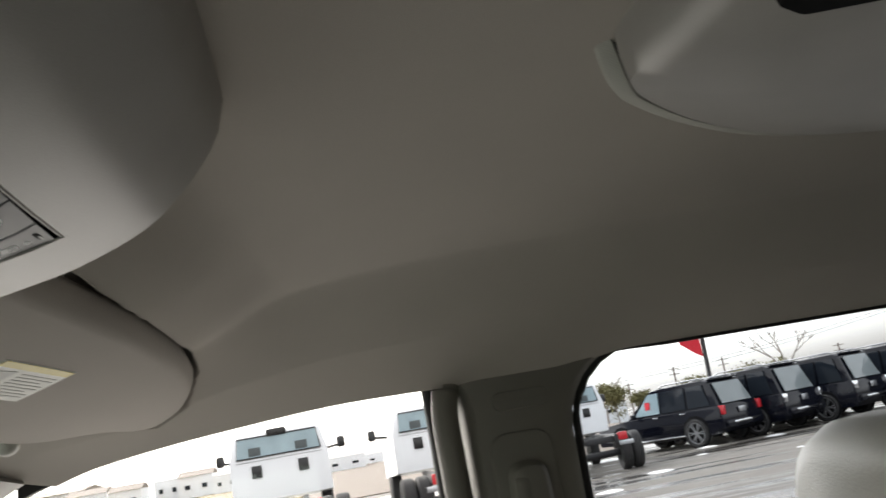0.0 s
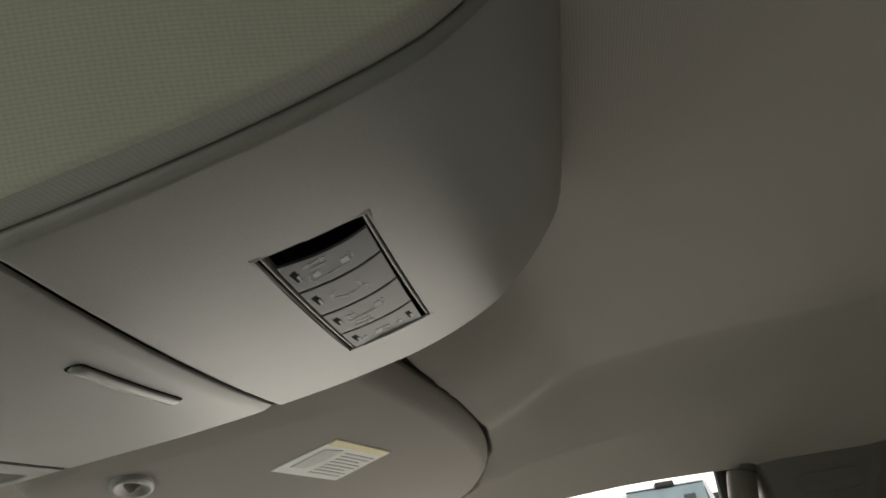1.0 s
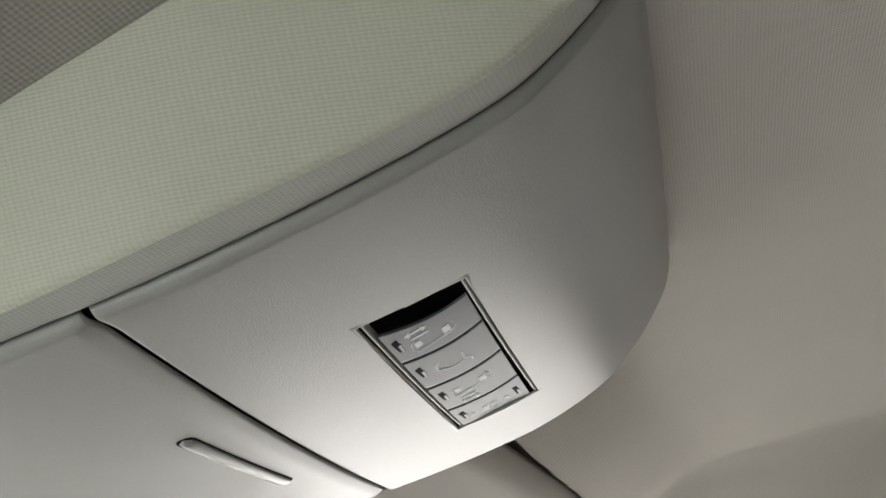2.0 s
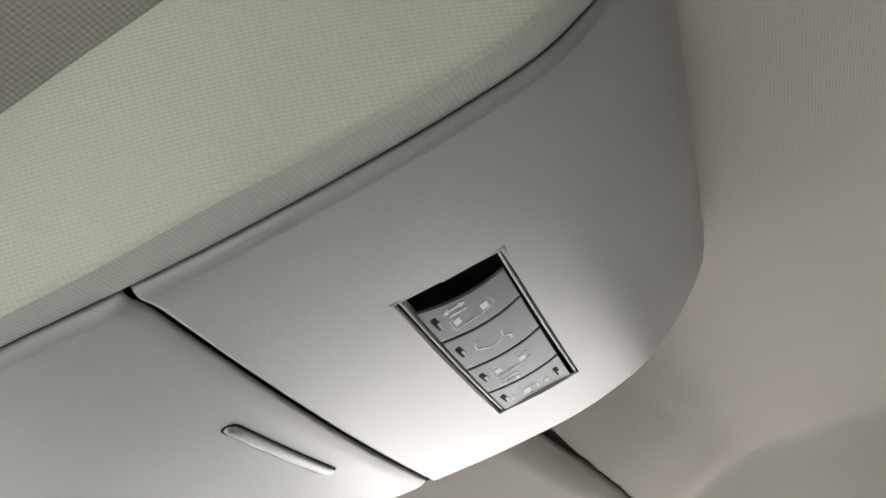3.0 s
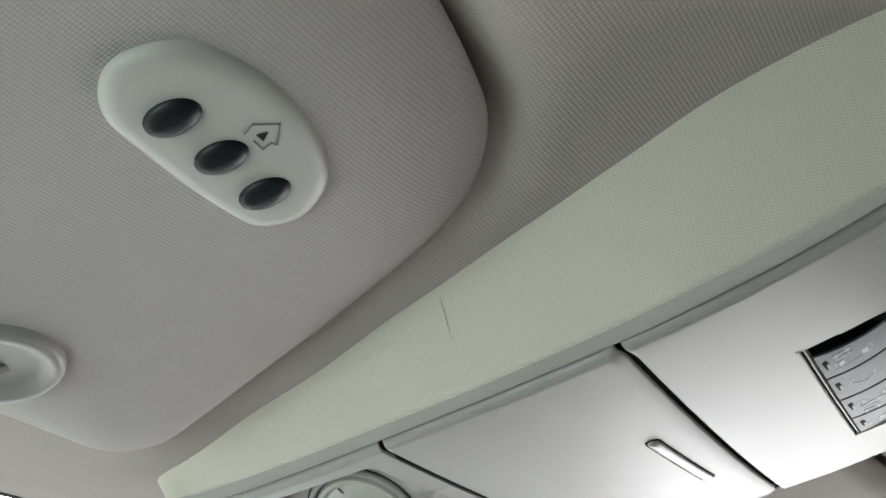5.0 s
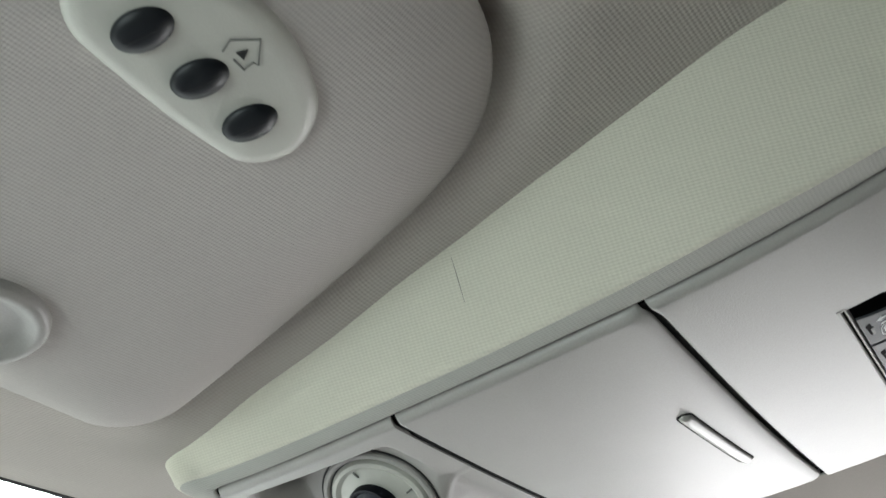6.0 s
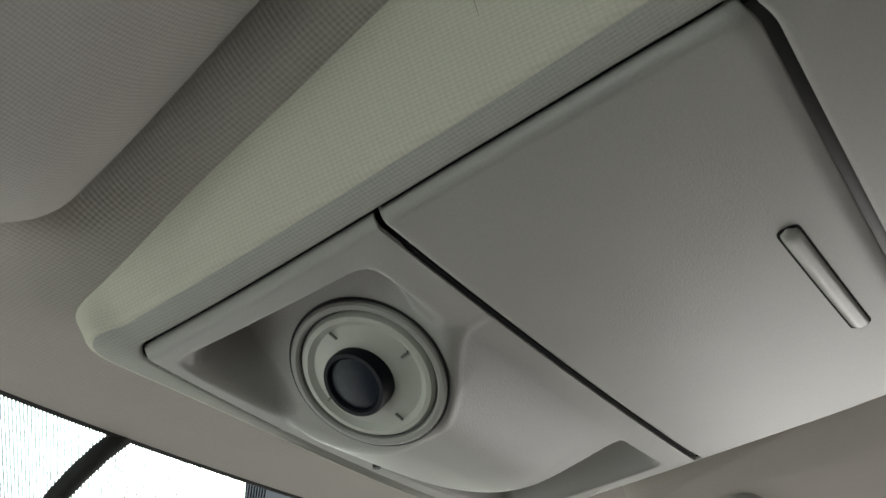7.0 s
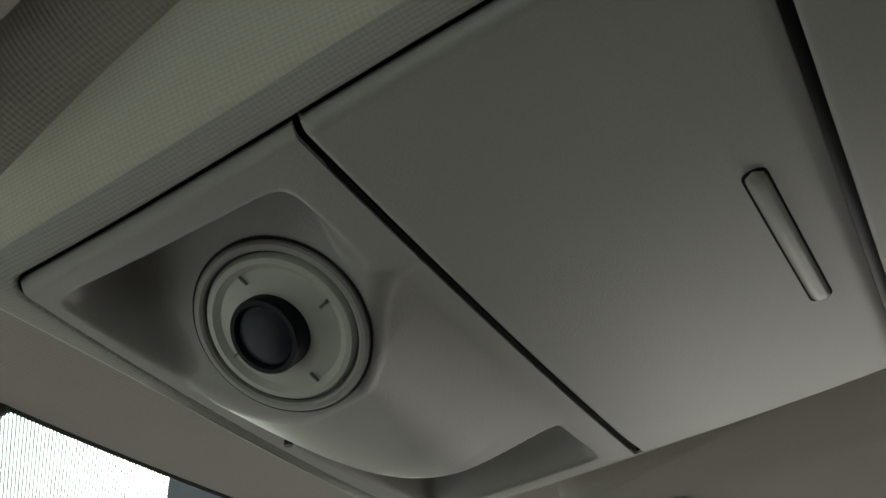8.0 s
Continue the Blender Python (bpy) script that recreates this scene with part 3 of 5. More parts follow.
for k in range(4):
    def switch_point(u, v):
        y = SWITCH_Y1 + (SWITCH_Y0 - SWITCH_Y1) * v
        a, b = switch_x(k, v) + 0.00050, switch_x(k + 1, v) - 0.00050
        x = a + (b - a) * u
        edge = max(0.0, abs(2 * u - 1) - 0.965) / 0.035
        return (x, y, switch_z(x, y) + 0.0004 * edge * edge)
    sw = part("button", sheet(switch_point, [0, 0.008, 0.018] + span(0.04, 0.96, 12) + [0.982, 0.992, 1], span(0, 1, 16), (0, 0, 0.0003)), BUTTON_GREY, pad, split=60)
    leds = [(SWITCH_L[k] + 0.0138, 0.1370)] if k < 3 else [(SWITCH_L[k] + 0.0138, 0.1366), (0.0556, 0.1152)]
    for lx, ly in leds:
        slot = rounded([(lx - 0.0046, ly - 0.0010), (lx - 0.0018, ly - 0.0010), (lx - 0.0006, ly - 0.0005), (lx + 0.0034, ly - 0.0004), (lx + 0.0034, ly + 0.0004), (lx - 0.0046, ly + 0.0009)], 0.0004, 3)
        part("indicator", loft([[(p.x, p.y, switch_z(p.x, p.y) + e) for p in slot] for e in (0.003, -0.00015)]), DEEP, sw, "black indicator slot", smooth=False)
        bar = [(lx - 0.0012, ly - 0.0014), (lx + 0.0036, ly - 0.0012), (lx + 0.0036, ly - 0.0004), (lx - 0.0012, ly - 0.0004)]
        part("indicator_lens", loft([[(x, y, switch_z(x, y) + e) for x, y in bar] for e in (0.001, -0.0004)]), LED_GREY, sw, smooth=False)
    if k in (0, 2):
        cx, a = (-0.0205, -1) if k == 0 else (0.0262, 1)
        van = [(cx - 0.0042, 0.1322), (cx - 0.0036, 0.1336), (cx + 0.0008, 0.1340), (cx + 0.0028, 0.1332), (cx + 0.0040, 0.1235), (cx + 0.0036, 0.1208), (cx + 0.0020, 0.1194), (cx - 0.0008, 0.1193), (cx - 0.0022, 0.1204)]
        bits = [print_line(van, 0.00036), dot(cx - 0.0012, 0.1316, 0.0034, 0.0022), dot(cx + 0.0010, 0.1222, 0.0036, 0.0026)]
        for off in (0.0052, 0.0088):
            ax = cx + a * off - (0.001 if k == 0 else -0.002)
            bits.append(print_line([(ax, 0.1334 - 0.0006 * (off < 0.006)), (ax + 0.0016, 0.1268)], 0.00085))
            if off > 0.006:
                bits.append(print_line([(ax - 0.0010, 0.1318), (ax, 0.1336), (ax + 0.0016, 0.1322)], 0.00045))
                bits.append(print_line([(ax + 0.0002, 0.1284), (ax + 0.0016, 0.1266), (ax + 0.0028, 0.1282)], 0.00045))
        part("symbol", merge(*bits), ICON, sw, "pale printed sliding door symbol", smooth=False)
    elif k == 1:
        car = [(x - 0.0018, y) for x, y in ((-0.0012, 0.1306), (-0.0002, 0.1322), (0.0036, 0.1322), (0.0046, 0.1312), (0.0072, 0.1290), (0.0082, 0.1262), (0.0070, 0.1230), (0.0018, 0.1226))]
        part("symbol", merge(print_line(car, 0.0006), print_line([(0.0052, 0.1230), (0.0054, 0.1215), (0.0072, 0.1207), (0.0094, 0.1210)], 0.0006)), ICON, sw, "pale printed tailgate symbol", smooth=False)
    else:
        part("symbol", merge(print_line([(0.0548, 0.1298), (0.0556, 0.1268)], 0.0048), print_line([(0.0530, 0.1268), (0.0540, 0.1236), (0.0588, 0.1238), (0.0582, 0.1268)], 0.0006),
                             print_line([(0.0530, 0.1345), (0.0534, 0.1330)], 0.0022), print_line([(0.0562, 0.1208), (0.0566, 0.1188)], 0.0024)), ICON, sw, "pale printed lock symbol", smooth=False)

# bin door with its grip
GRIP = (Vector((-0.0362, 0.2090)), Vector((0.0345, 0.2062)))
BELLY = [(0.1898, 0.0), (0.1925, 0.0008), (0.1965, 0.0014), (0.2080, 0.0016), (0.250, 0.0008), (0.2905, 0.0)]


def door_z(x, y):
    """The bin door hangs a hair below the console's line; its ends are rolled."""
    edge = max(0.0, (rear_seam(x) + 0.0070 - y) / 0.0055, (y - 0.2890) / 0.0016)
    return deck(x, y) - lerp_curve(BELLY, y) * (1 - (x / 0.115) ** 2) + 0.0020 * edge * edge


def door_point(u, v):
    x, z = under(u, 0.1900 + 0.1005 * v, 0.0004)
    a, b = rear_seam(x) + 0.0021, 0.2906 - 0.0022 * max(0.0, (x - 0.06) / 0.045)
    y = a + (b - a) * v
    x, z = under(u, y, 0.0004)
    return (x, y, door_z(x, y) + z - deck(x, y))


door_rows = [0, 0.006, 0.014, 0.024, 0.036, 0.05] + span(0.07, 0.28, 30) + span(0.30, 0.97, 36) + [0.98, 0.988, 0.995, 1]
door = part("bin_door", sheet(door_point, span(-1, 1, 220), door_rows, (0, 0, 0.0014)), PLASTIC, console, "pale grey sunglasses bin door", split=50)
grip = []
for k in span(0, 1, 48):
    p = GRIP[0] + (GRIP[1] - GRIP[0]) * k
    r = min(1.0, math.sqrt(max(0.01, 1 - (2 * k - 1) ** 30)))
    z = door_z(p.x, p.y) - 0.0002
    grip.append([(p.x, p.y + 0.0029 * r * math.cos(a), z - 0.0017 * r * math.sin(a)) for a in (2 * math.pi * i / 24 for i in range(24))])
groove = [(GRIP[0] + (GRIP[1] - GRIP[0]) * k) for k in (-0.007, 1.007)]
ring = rounded([groove[0] + Vector((0, -0.0035)), groove[1] + Vector((0, -0.0035)), groove[1] + Vector((0, 0.0035)), groove[0] + Vector((0, 0.0035))], 0.0032, 6)
ring = even(ring, 120)
# a black pad stands for the groove's shade; no groove is cut
part("grip_shade", loft([[(q.x, q.y, door_z(q.x, q.y) - h) for q in inset(ring, d)] for d, h in ((0, -0.001), (0.0001, 0.00025), (0.0026, 0.0004))]), DEEP, door, "black pad round the grip for a groove's shade")
part("grip", loft(grip), GRIP_GREY, door, "slim satin grip bar")

# black strip laid in the seam so that it looks shaded
part("seam_shade", sheet(lambda u, v: (u, v - 0.0022 * max(0.0, (u - 0.06) / 0.045) * (v < 0.2914), deck(u, v) + 0.0007 + 0.0040 * max(0.0, abs(u) - 0.098) / 0.01), span(-0.1085, 0.098, 40), (0.2906, 0.2922), (0, 0, 0.0004)), DEEP, console, "black strip for the shade in the bin door's seam")

# front bezel: two lamp wells either side of a hanging boss
BOSS_DEPTH = [(-0.060, 0.0158), (-0.038, 0.0147), (0.0, 0.0123), (0.030, 0.0108), (0.050, 0.0092)]
BOSS_FRONT = [(-0.060, 0.3800), (-0.041, 0.3790), (0.0, 0.3750), (0.020, 0.3685), (0.035, 0.3575), (0.045, 0.3430), (0.052, 0.3230), (0.056, 0.3020)]


def bezel_point(u, v):
    """Plate with a sunk lamp well, a hanging boss whose lip curves forwards, and a second well beyond the lip."""
    x, flat = under(u, v, 0.0004)
    v += 0.018 * x * step(0.36, 0.383, v)
    a = abs(x)
    front = lerp_curve(BOSS_FRONT, x)
    rise = step(0.2995, lerp_curve([(-0.04, 0.326), (0.04, 0.344)], x), v)
    fall = 1 - 0.88 * (max(0.0, v - 0.344) / 0.034) ** 2
    boss = lerp_curve(BOSS_DEPTH, x) * rise * max(0.10, fall) * (1 - step(front - 0.0045, front + 0.0010, v)) * (1 - step(0.0530, 0.0570, x))
    hang = flat - boss
    if x < 0:
        slope, k = 1.4761 - 0.756 * (x + 0.0553), 0.005
        h = max(0.0, min(1.0, 0.5 + 0.5 * (slope - hang) / k))
        top = hang * (1 - h) + slope * h + k * h * (1 - h) * 0.5
        if top > flat:
            well = step(0.3025, 0.3125, v) * (1 - step(0.3685, 0.3790, v)) * (1 - step(0.0895, 0.1010, a))
            top = flat + (min(top, flat + 0.021) - flat) * well
        return (x, v, top)
    out = max(step(front, front + 0.006, v), step(0.0550, 0.0590, x)) * step(0.0, 0.012, x)
    well = step(0.3030, 0.3090, v) * (1 - step(0.3735, 0.3795, v)) * (1 - step(0.0870, 0.0955, a))
    return (x, v, hang + 0.016 * out * well)


part("lamp_bezel", sheet(bezel_point, span(-1, 1, 260), span(0.2922, 0.3846, 110), (0, 0, 0.0014)), PLASTIC, console, split=60)
for s in (-1,):
    n_out = Vector((s * 0.603, -0.008, -0.798)).normalized()
    c = Vector((s * 0.0560, 0.3385, 1.4759)) + n_out * 0.0008
    m = look(c, c + n_out) @ pose(0, 0, 0, 180, 0, 0)
    k = 1.055
    lamp = part("reading_lamp", spun([(r * k, h) for r, h in ((0.0256, -0.010), (0.0256, -0.0022), (0.0251, -0.0022), (0.0249, 0.0002), (0.0242, 0.0009), (0.0230, 0.0010), (0.0223, 0.0004), (0.0221, -0.0030), (0.0216, -0.0034))], m, 72), PLASTIC, console, "swivelling eyeball reading lamp")
    part("ring_gap", spun([(0.0258 * k, -0.004), (0.0258 * k, -0.0006), (0.0250 * k, -0.0010)], m, 72), BLACK, lamp, "thin black gap round the lamp")
    part("eyeball", spun([(r * k, h) for r, h in ((0.0216, -0.0050), (0.0214, -0.0004), (0.0205, 0.0010), (0.0190, 0.0012), (0.0180, 0.0004), (0.0172, -0.0002), (0.0150, 0.0002), (0.0115, 0.0012), (0.0100, 0.0014))], m, 72), REMOTE, lamp, "pale dished eyeball")
    barrel = m @ pose(0.0014, -0.0002, 0, 7, 6, 0)
    part("lens_barrel", spun([(0.0112, -0.003), (0.0112, 0.0052), (0.0108, 0.0062), (0.0095, 0.0062), (0.0088, 0.0054), (0.0085, 0.0040)], barrel, 48), NAVY_PLASTIC, lamp, "black lens barrel")
    part("lens", spun([(0.0090, 0.0042), (0.0085, 0.0050), (0.0066, 0.0056), (0.0045, 0.0060), (0.0020, 0.0062), (0.0001, 0.0063)], barrel, 40), LENS, lamp, "dark domed lamp lens")
    for ang in (100, 190, 280, 10):
        part("tick", box((0.0032, 0.0006, 0.0008), (0, 0, 0), 0.0001, m @ pose(0, 0, 0, 0, 0, ang) @ Matrix.Translation((0.0168, 0, 0.0006)) @ pose(0, 0, 0, 0, 0, 12)), DARK_PRINT, lamp, smooth=False)
screw = part("screw", spun([(0.0016, -0.001), (0.0016, 0.0008), (0.0010, 0.0012)], Matrix.Translation((-0.0012, 0.3782, deck(-0.0012, 0.3782) - 0.0012)), 12), BLACK, console)


LIP = [(0.030, 0.0060), (0.045, 0.0150), (0.06, 0.0175), (0.15, 0.0180), (0.20, 0.0140), (0.25, 0.0122), (0.35, 0.0120), (0.385, 0.0105)]
DROP = [(0.05, -0.0030), (0.10, -0.0022), (0.16, -0.0006), (0.20, 0.0008), (0.35, 0.0020), (0.385, 0.0030)]
FLARE = [(0.030, 0.010), (0.045, 0.026), (0.06, 0.0335), (0.08, 0.036), (0.13, 0.037), (0.16, 0.0350), (0.20, 0.0320), (0.25, 0.0272), (0.30, 0.0250), (0.35, 0.0205), (0.385, 0.0165)]
NOSE_Y, NOSE_LIP = 0.3864, 0.0048


def border():
    """Stations round the plastic from the tail on the driver's side round the nose: point, outward direction, the y of its profile, how far round the nose, side."""
    out = []
    ys = [0.0325, 0.0340, 0.0355, 0.037, 0.0385, 0.041, 0.045] + span(0.050, 0.378, 110)
    for sgn in (-1, 1):
        side = [((edge_x(sgn, y) + sgn * 0.0012, y), (sgn, 0.0), y, 0.0, sgn) for y in ys]
        r = 0.0055
        cx, cy = edge_x(sgn, NOSE_Y - r) + sgn * (0.0012 - r), NOSE_Y - r + 0.0018 * sgn
        for a in span(0, 90, 12)[1:]:
            q = radians(a)
            side.append(((cx + sgn * r * math.cos(q), cy + r * math.sin(q)), (sgn * math.cos(q), math.sin(q)), 0.383, a / 90, sgn))
        out = side if sgn < 0 else out + front_row(out[-1][0], side[-1][0]) + side[::-1]
    return out


def front_row(a, b):
    """The straight front between the two corners; the lip thins towards the middle."""
    return [((a[0] + (b[0] - a[0]) * k, a[1] + (b[1] - a[1]) * k), (0.0, 1.0), 0.383, 1 + math.sin(math.pi * k), 0) for k in span(0, 1, 48)[1:-1]]


def wrap():
    """Rings of the cloth cover, from the joint across the flat lip, round its soft edge and up the flared side to the headliner."""
    lip_rings, side_rings = [[] for _ in range(7)], [[] for _ in range(8)]
    for (x, y), (nx, ny), yy, turned, sgn in border():
        wide, drop, flare = lerp_curve(LIP, yy), lerp_curve(DROP, yy), lerp_curve(FLARE, yy)
        if sgn > 0:  # on the passenger's side the cover is a narrow strip that turns up at once
            wide, drop, flare = 0.0035 + 0.0030 * step(0.15, 0.35, yy), 0.0012, 0.012
        if turned:
            k = step(0, 1, min(1, turned))
            mid = max(0.0, turned - 1)
            wide += 0.0040 * math.sin(math.pi * min(1, turned)) ** 2 * (sgn < 0) + (NOSE_LIP + 0.0105 * (1 - mid) ** 1.3 - wide) * k
            drop += ((0.0025 - 0.0035 * mid) - drop) * k
            flare = wide + 0.008 + (flare - wide - 0.008) * (1 - k)
        z = deck(x, min(y, 0.395)) + 0.0022 * (1 - 0.6 * step(0, 1, min(1, turned)))
        at = lambda d, h: (x + nx * d, y + ny * d, z + h)
        for ring, (d, h) in zip(lip_rings, ((0.0002, 0.012), (0.0002, 0.0016), (0.0007, 0.0003), (0.0016, 0.0), (wide * 0.35, drop * 0.35 - 0.0002), (wide * 0.7, drop * 0.7 - 0.0002), (wide - 0.0022, drop - 0.0002))):
            ring.append(at(d, h))
        fx, fy, fz = at(wide, drop)
        tx, ty = x + nx * flare, y + ny * flare
        tz = max(roof_z(tx, ty), fz + 0.003)
        rows = [(wide - 0.0009, 0.0003), (wide + 0.0001, 0.0012), (wide + 0.0009, 0.0028)]
        for ring, (d, h) in zip(side_rings, rows):
            ring.append(at(d, drop + h))
        hx, hz = wide + 0.0009, drop + 0.0028
        rise = tz - z - hz
        for ring, k in zip(side_rings[3:], (0.25, 0.5, 0.75, 1.0, 1.12)):
            ring.append(at(hx + (flare - hx) * (k + 0.10 * k * (1 - k)), hz + rise * k))
    return lip_rings, side_rings


lip, flank = wrap()
part("cloth_lip", loft(lip, closed=False), SHADED_LIP_CLOTH, console, "knitted cloth lip under the side, its shade painted in", split=120)
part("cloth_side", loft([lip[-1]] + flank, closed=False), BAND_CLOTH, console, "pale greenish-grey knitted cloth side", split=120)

# black strip round the plastic, backing behind the doors: added for the gaps' shade
part("joint_shade", loft([[(x + nx * g, y + ny * g, deck(x, y) + h * (1 - 0.45 * step(0, 1, min(1, turned)))) for (x, y), (nx, ny), _, turned, _ in border()] for g, h in ((-0.006, 0.0052), (-0.0002, 0.0052), (0.00005, 0.0030))], closed=False), DEEP, console, "black strip for the joint's shade")
part("gap_backing", sheet(lambda u, v: (u, v, deck(u, v) + 0.0085), span(-0.105, 0.100, 8), span(0.182, 0.297, 12), (0, 0, 0.002)), BLACK, console, "black backing behind the bin door for its gaps' shade")


def on_flank(y, k):
    """A point of the cloth side on the driver's side, k from its soft edge (0) to the headliner (1)."""
    i = next(i for i, p in enumerate(flank[2]) if p[1] >= y)
    return Vector(flank[2][i]).lerp(Vector(flank[6][i]), k) + Vector((-0.0004, 0, -0.0002))


part("scuff_mark", tube([on_flank(0.2415, k) for k in (0.90, 0.8, 0.68, 0.55, 0.42)], [0.00003, 0.00010, 0.00013, 0.00010, 0.00003], 6), DARK_PRINT, console, "thin dark scuff in the cloth side")

# ---- sun visors ----
def visor(name, label, corners, radii, base, slope_y, slope_x, thick, covering, spine=None):
    """A padded cloth visor folded up against the headliner; base is a point of its lower face. With a spine the lower face swells like a pillow towards that line."""
    line = even(rounded(corners, radii, 10), 280)
    def put(x, y, h):
        return (x, y, base[2] - slope_y * (y - base[1]) + slope_x * (x - base[0]) + thick - h)
    v = thing(name, label, "sun visor", (sum(c[0] for c in corners) / len(corners), sum(c[1] for c in corners) / len(corners), base[2] + thick))
    if spine:
        a, b = Vector(spine[0]), Vector(spine[1])
        rings = [[put(p.x, p.y, h) for p in inset(line, d)] for d, h in ((0.006, 0.001), (0.002, thick * 0.16), (0.0, thick * 0.42))]
        for d, h in ((0.0012, 0.51), (0.004, 0.58), (0.010, 0.70), (0.017, 0.82), (0.026, 0.92), (0.036, 0.98), (0.046, 1.0)):
            ring = []
            for p in line:
                k = min(1.0, max(0.0, (p - a).dot(b - a) / (b - a).length_squared))
                q = a + (b - a) * k
                ring.append(put(*(p + (q - p) * min(0.97, d / (q - p).length)), thick * h))
            rings.append(ring)
        part("pad", loft(rings), covering, v, split=80)
    else:
        part("pad", cushion(line, [(0.006, 0.001), (0.002, thick * 0.16), (0.0, thick * 0.42), (0.0010, thick * 0.66), (0.0032, thick * 0.85), (0.0062, thick * 0.96), (0.0098, thick)], put), covering, v, split=80)
    return v, put


left_visor, lput = visor("sun_visor", "taupe cloth driver's sun visor folded up, with garage remote buttons",
                         LEFT_PAD,
                         [0.06, 0.05, 0.03, 0.03, 0.03, 0.04, 0.03, 0.018, 0.018, 0.03, 0.06, 0.06], (-0.26, 0.2325, 1.510), 0.265, 0.0, 0.028, VISOR_CLOTH, ((-0.232, 0.272), (-0.50, 0.238)))
oval = rounded([(-0.2945, 0.2400), (-0.3035, 0.2290), (-0.2975, 0.2140), (-0.2800, 0.2085), (-0.2560, 0.2100), (-0.2360, 0.2195), (-0.2305, 0.2330), (-0.2380, 0.2440), (-0.2620, 0.2440)], 0.012, 6)
oval = even(oval, 90)
T = 0.028
remote = part("remote_panel", cushion(oval, [(0, T - 0.002), (0.0001, T + 0.0008), (0.0008, T + 0.0018), (0.0024, T + 0.0027), (0.0045, T + 0.0031)], lput), REMOTE, left_visor, "pale plastic garage remote panel", split=70)
for (ax, ay), (bx, by) in (((-0.2852, 0.2350), (-0.2814, 0.2214)), ((-0.2685, 0.2361), (-0.2636, 0.2232)), ((-0.2507, 0.2381), (-0.2463, 0.2247))):
    c, d = Vector(((ax + bx) / 2, (ay + by) / 2)), Vector((bx - ax, by - ay))
    ln, e = d.length / 2 * 0.95, d.normalized()
    f = Vector((-e.y, e.x))
    ring = [c + e * (ln * math.cos(q)) + f * (0.0051 * math.sin(q)) for q in (2 * math.pi * i / 32 for i in range(32))]
    part("remote_button", cushion(ring, [(0, T + 0.001), (0.0, T + 0.0034), (0.0005, T + 0.0042), (0.0014, T + 0.0049), (0.0028, T + 0.0054), (0.0042, T + 0.0056)], lput), HOME_BUTTON, remote, "dark oval push button")


def visor_mark(points, wide, place, lift):
    pts = [Vector(p) for p in points]
    rings = []
    for i, p in enumerate(pts):
        d = (pts[min(i + 1, len(pts) - 1)] - pts[max(i - 1, 0)]).normalized()
        s = Vector((-d.y, d.x)) * wide / 2
        rings.append([place(q.x, q.y, h) for q, h in ((p + s, lift), (p - s, lift), (p - s, lift - 0.0006), (p + s, lift - 0.0006))])
    return loft(rings)


house = [(-0.2676, 0.2213), (-0.2685, 0.2181), (-0.2638, 0.2138), (-0.2592, 0.2187), (-0.2606, 0.219), (-0.2606, 0.2217), (-0.2644, 0.2212)]
part("house_symbol", visor_mark(house, 0.00042, lput, T + 0.00335), DARK_PRINT, remote, "dark printed house outline", smooth=False)
part("arrow_symbol", cushion([Vector(p) for p in ((-0.2653, 0.2196), (-0.2639, 0.2173), (-0.2626, 0.2198))], [(0, T + 0.0025), (0, T + 0.0034)], lput), BLACK, remote, smooth=False)
ring = [Vector((-0.252 + 0.020 * math.cos(q), 0.327 + 0.017 * math.sin(q))) for q in (2 * math.pi * i / 36 for i in range(36))]
cup = part("clip_cup", cushion(ring, [(0, T - 0.003), (0, T + 0.0022), (0.0012, T + 0.0036), (0.0035, T + 0.0034), (0.0055, T + 0.0012), (0.008, T + 0.0006)], lput), PLASTIC, left_visor, "pale plastic cup round the visor clip", split=70)
part("clip_hook", tube([lput(-0.262, 0.332, T - 0.006), lput(-0.254, 0.330, T + 0.001), lput(-0.246, 0.329, T - 0.004)], 0.004, 10), TRIM, cup)

right_visor, rput = visor("sun_visor", "taupe cloth passenger sun visor folded up, with an airbag warning label",
                          RIGHT_PAD, [0.014, 0.06, 0.06, 0.05, 0.04, 0.03, 0.02, 0.02, 0.03, 0.03, 0.06, 0.05, 0.025], (0.29, 0.19, 1.492), 0.25, -0.13, 0.026, SOFT_VISOR_CLOTH)
T2 = 0.026
lab = [Vector(p) for p in ((0.2566, 0.2007), (0.3285, 0.1822), (0.3358, 0.2254), (0.2596, 0.2461))]
label = part("warning_label", cushion(lab, [(0, T2 - 0.0005), (0.0002, T2 + 0.0006)], rput), LABEL_WHITE, right_visor, "white airbag warning label with a yellow band", smooth=False)


def on_label(u, v):
    a = lab[0] + (lab[1] - lab[0]) * u
    b = lab[3] + (lab[2] - lab[3]) * u
    return a + (b - a) * v


part("yellow_band", cushion([on_label(*q) for q in ((0.01, 0.01), (0.99, 0.01), (0.99, 0.16), (0.01, 0.16))], [(0, T2), (0.0001, T2 + 0.0009)], rput), LABEL_YELLOW, label, "yellow header band", smooth=False)
part("pictogram", cushion([on_label(*q) for q in ((0.10, 0.28), (0.34, 0.22), (0.36, 0.52), (0.30, 0.80), (0.12, 0.82))], [(0, T2), (0.0001, T2 + 0.0009)], rput), LABEL_GREY, label, "grey printed pictogram block", smooth=False)
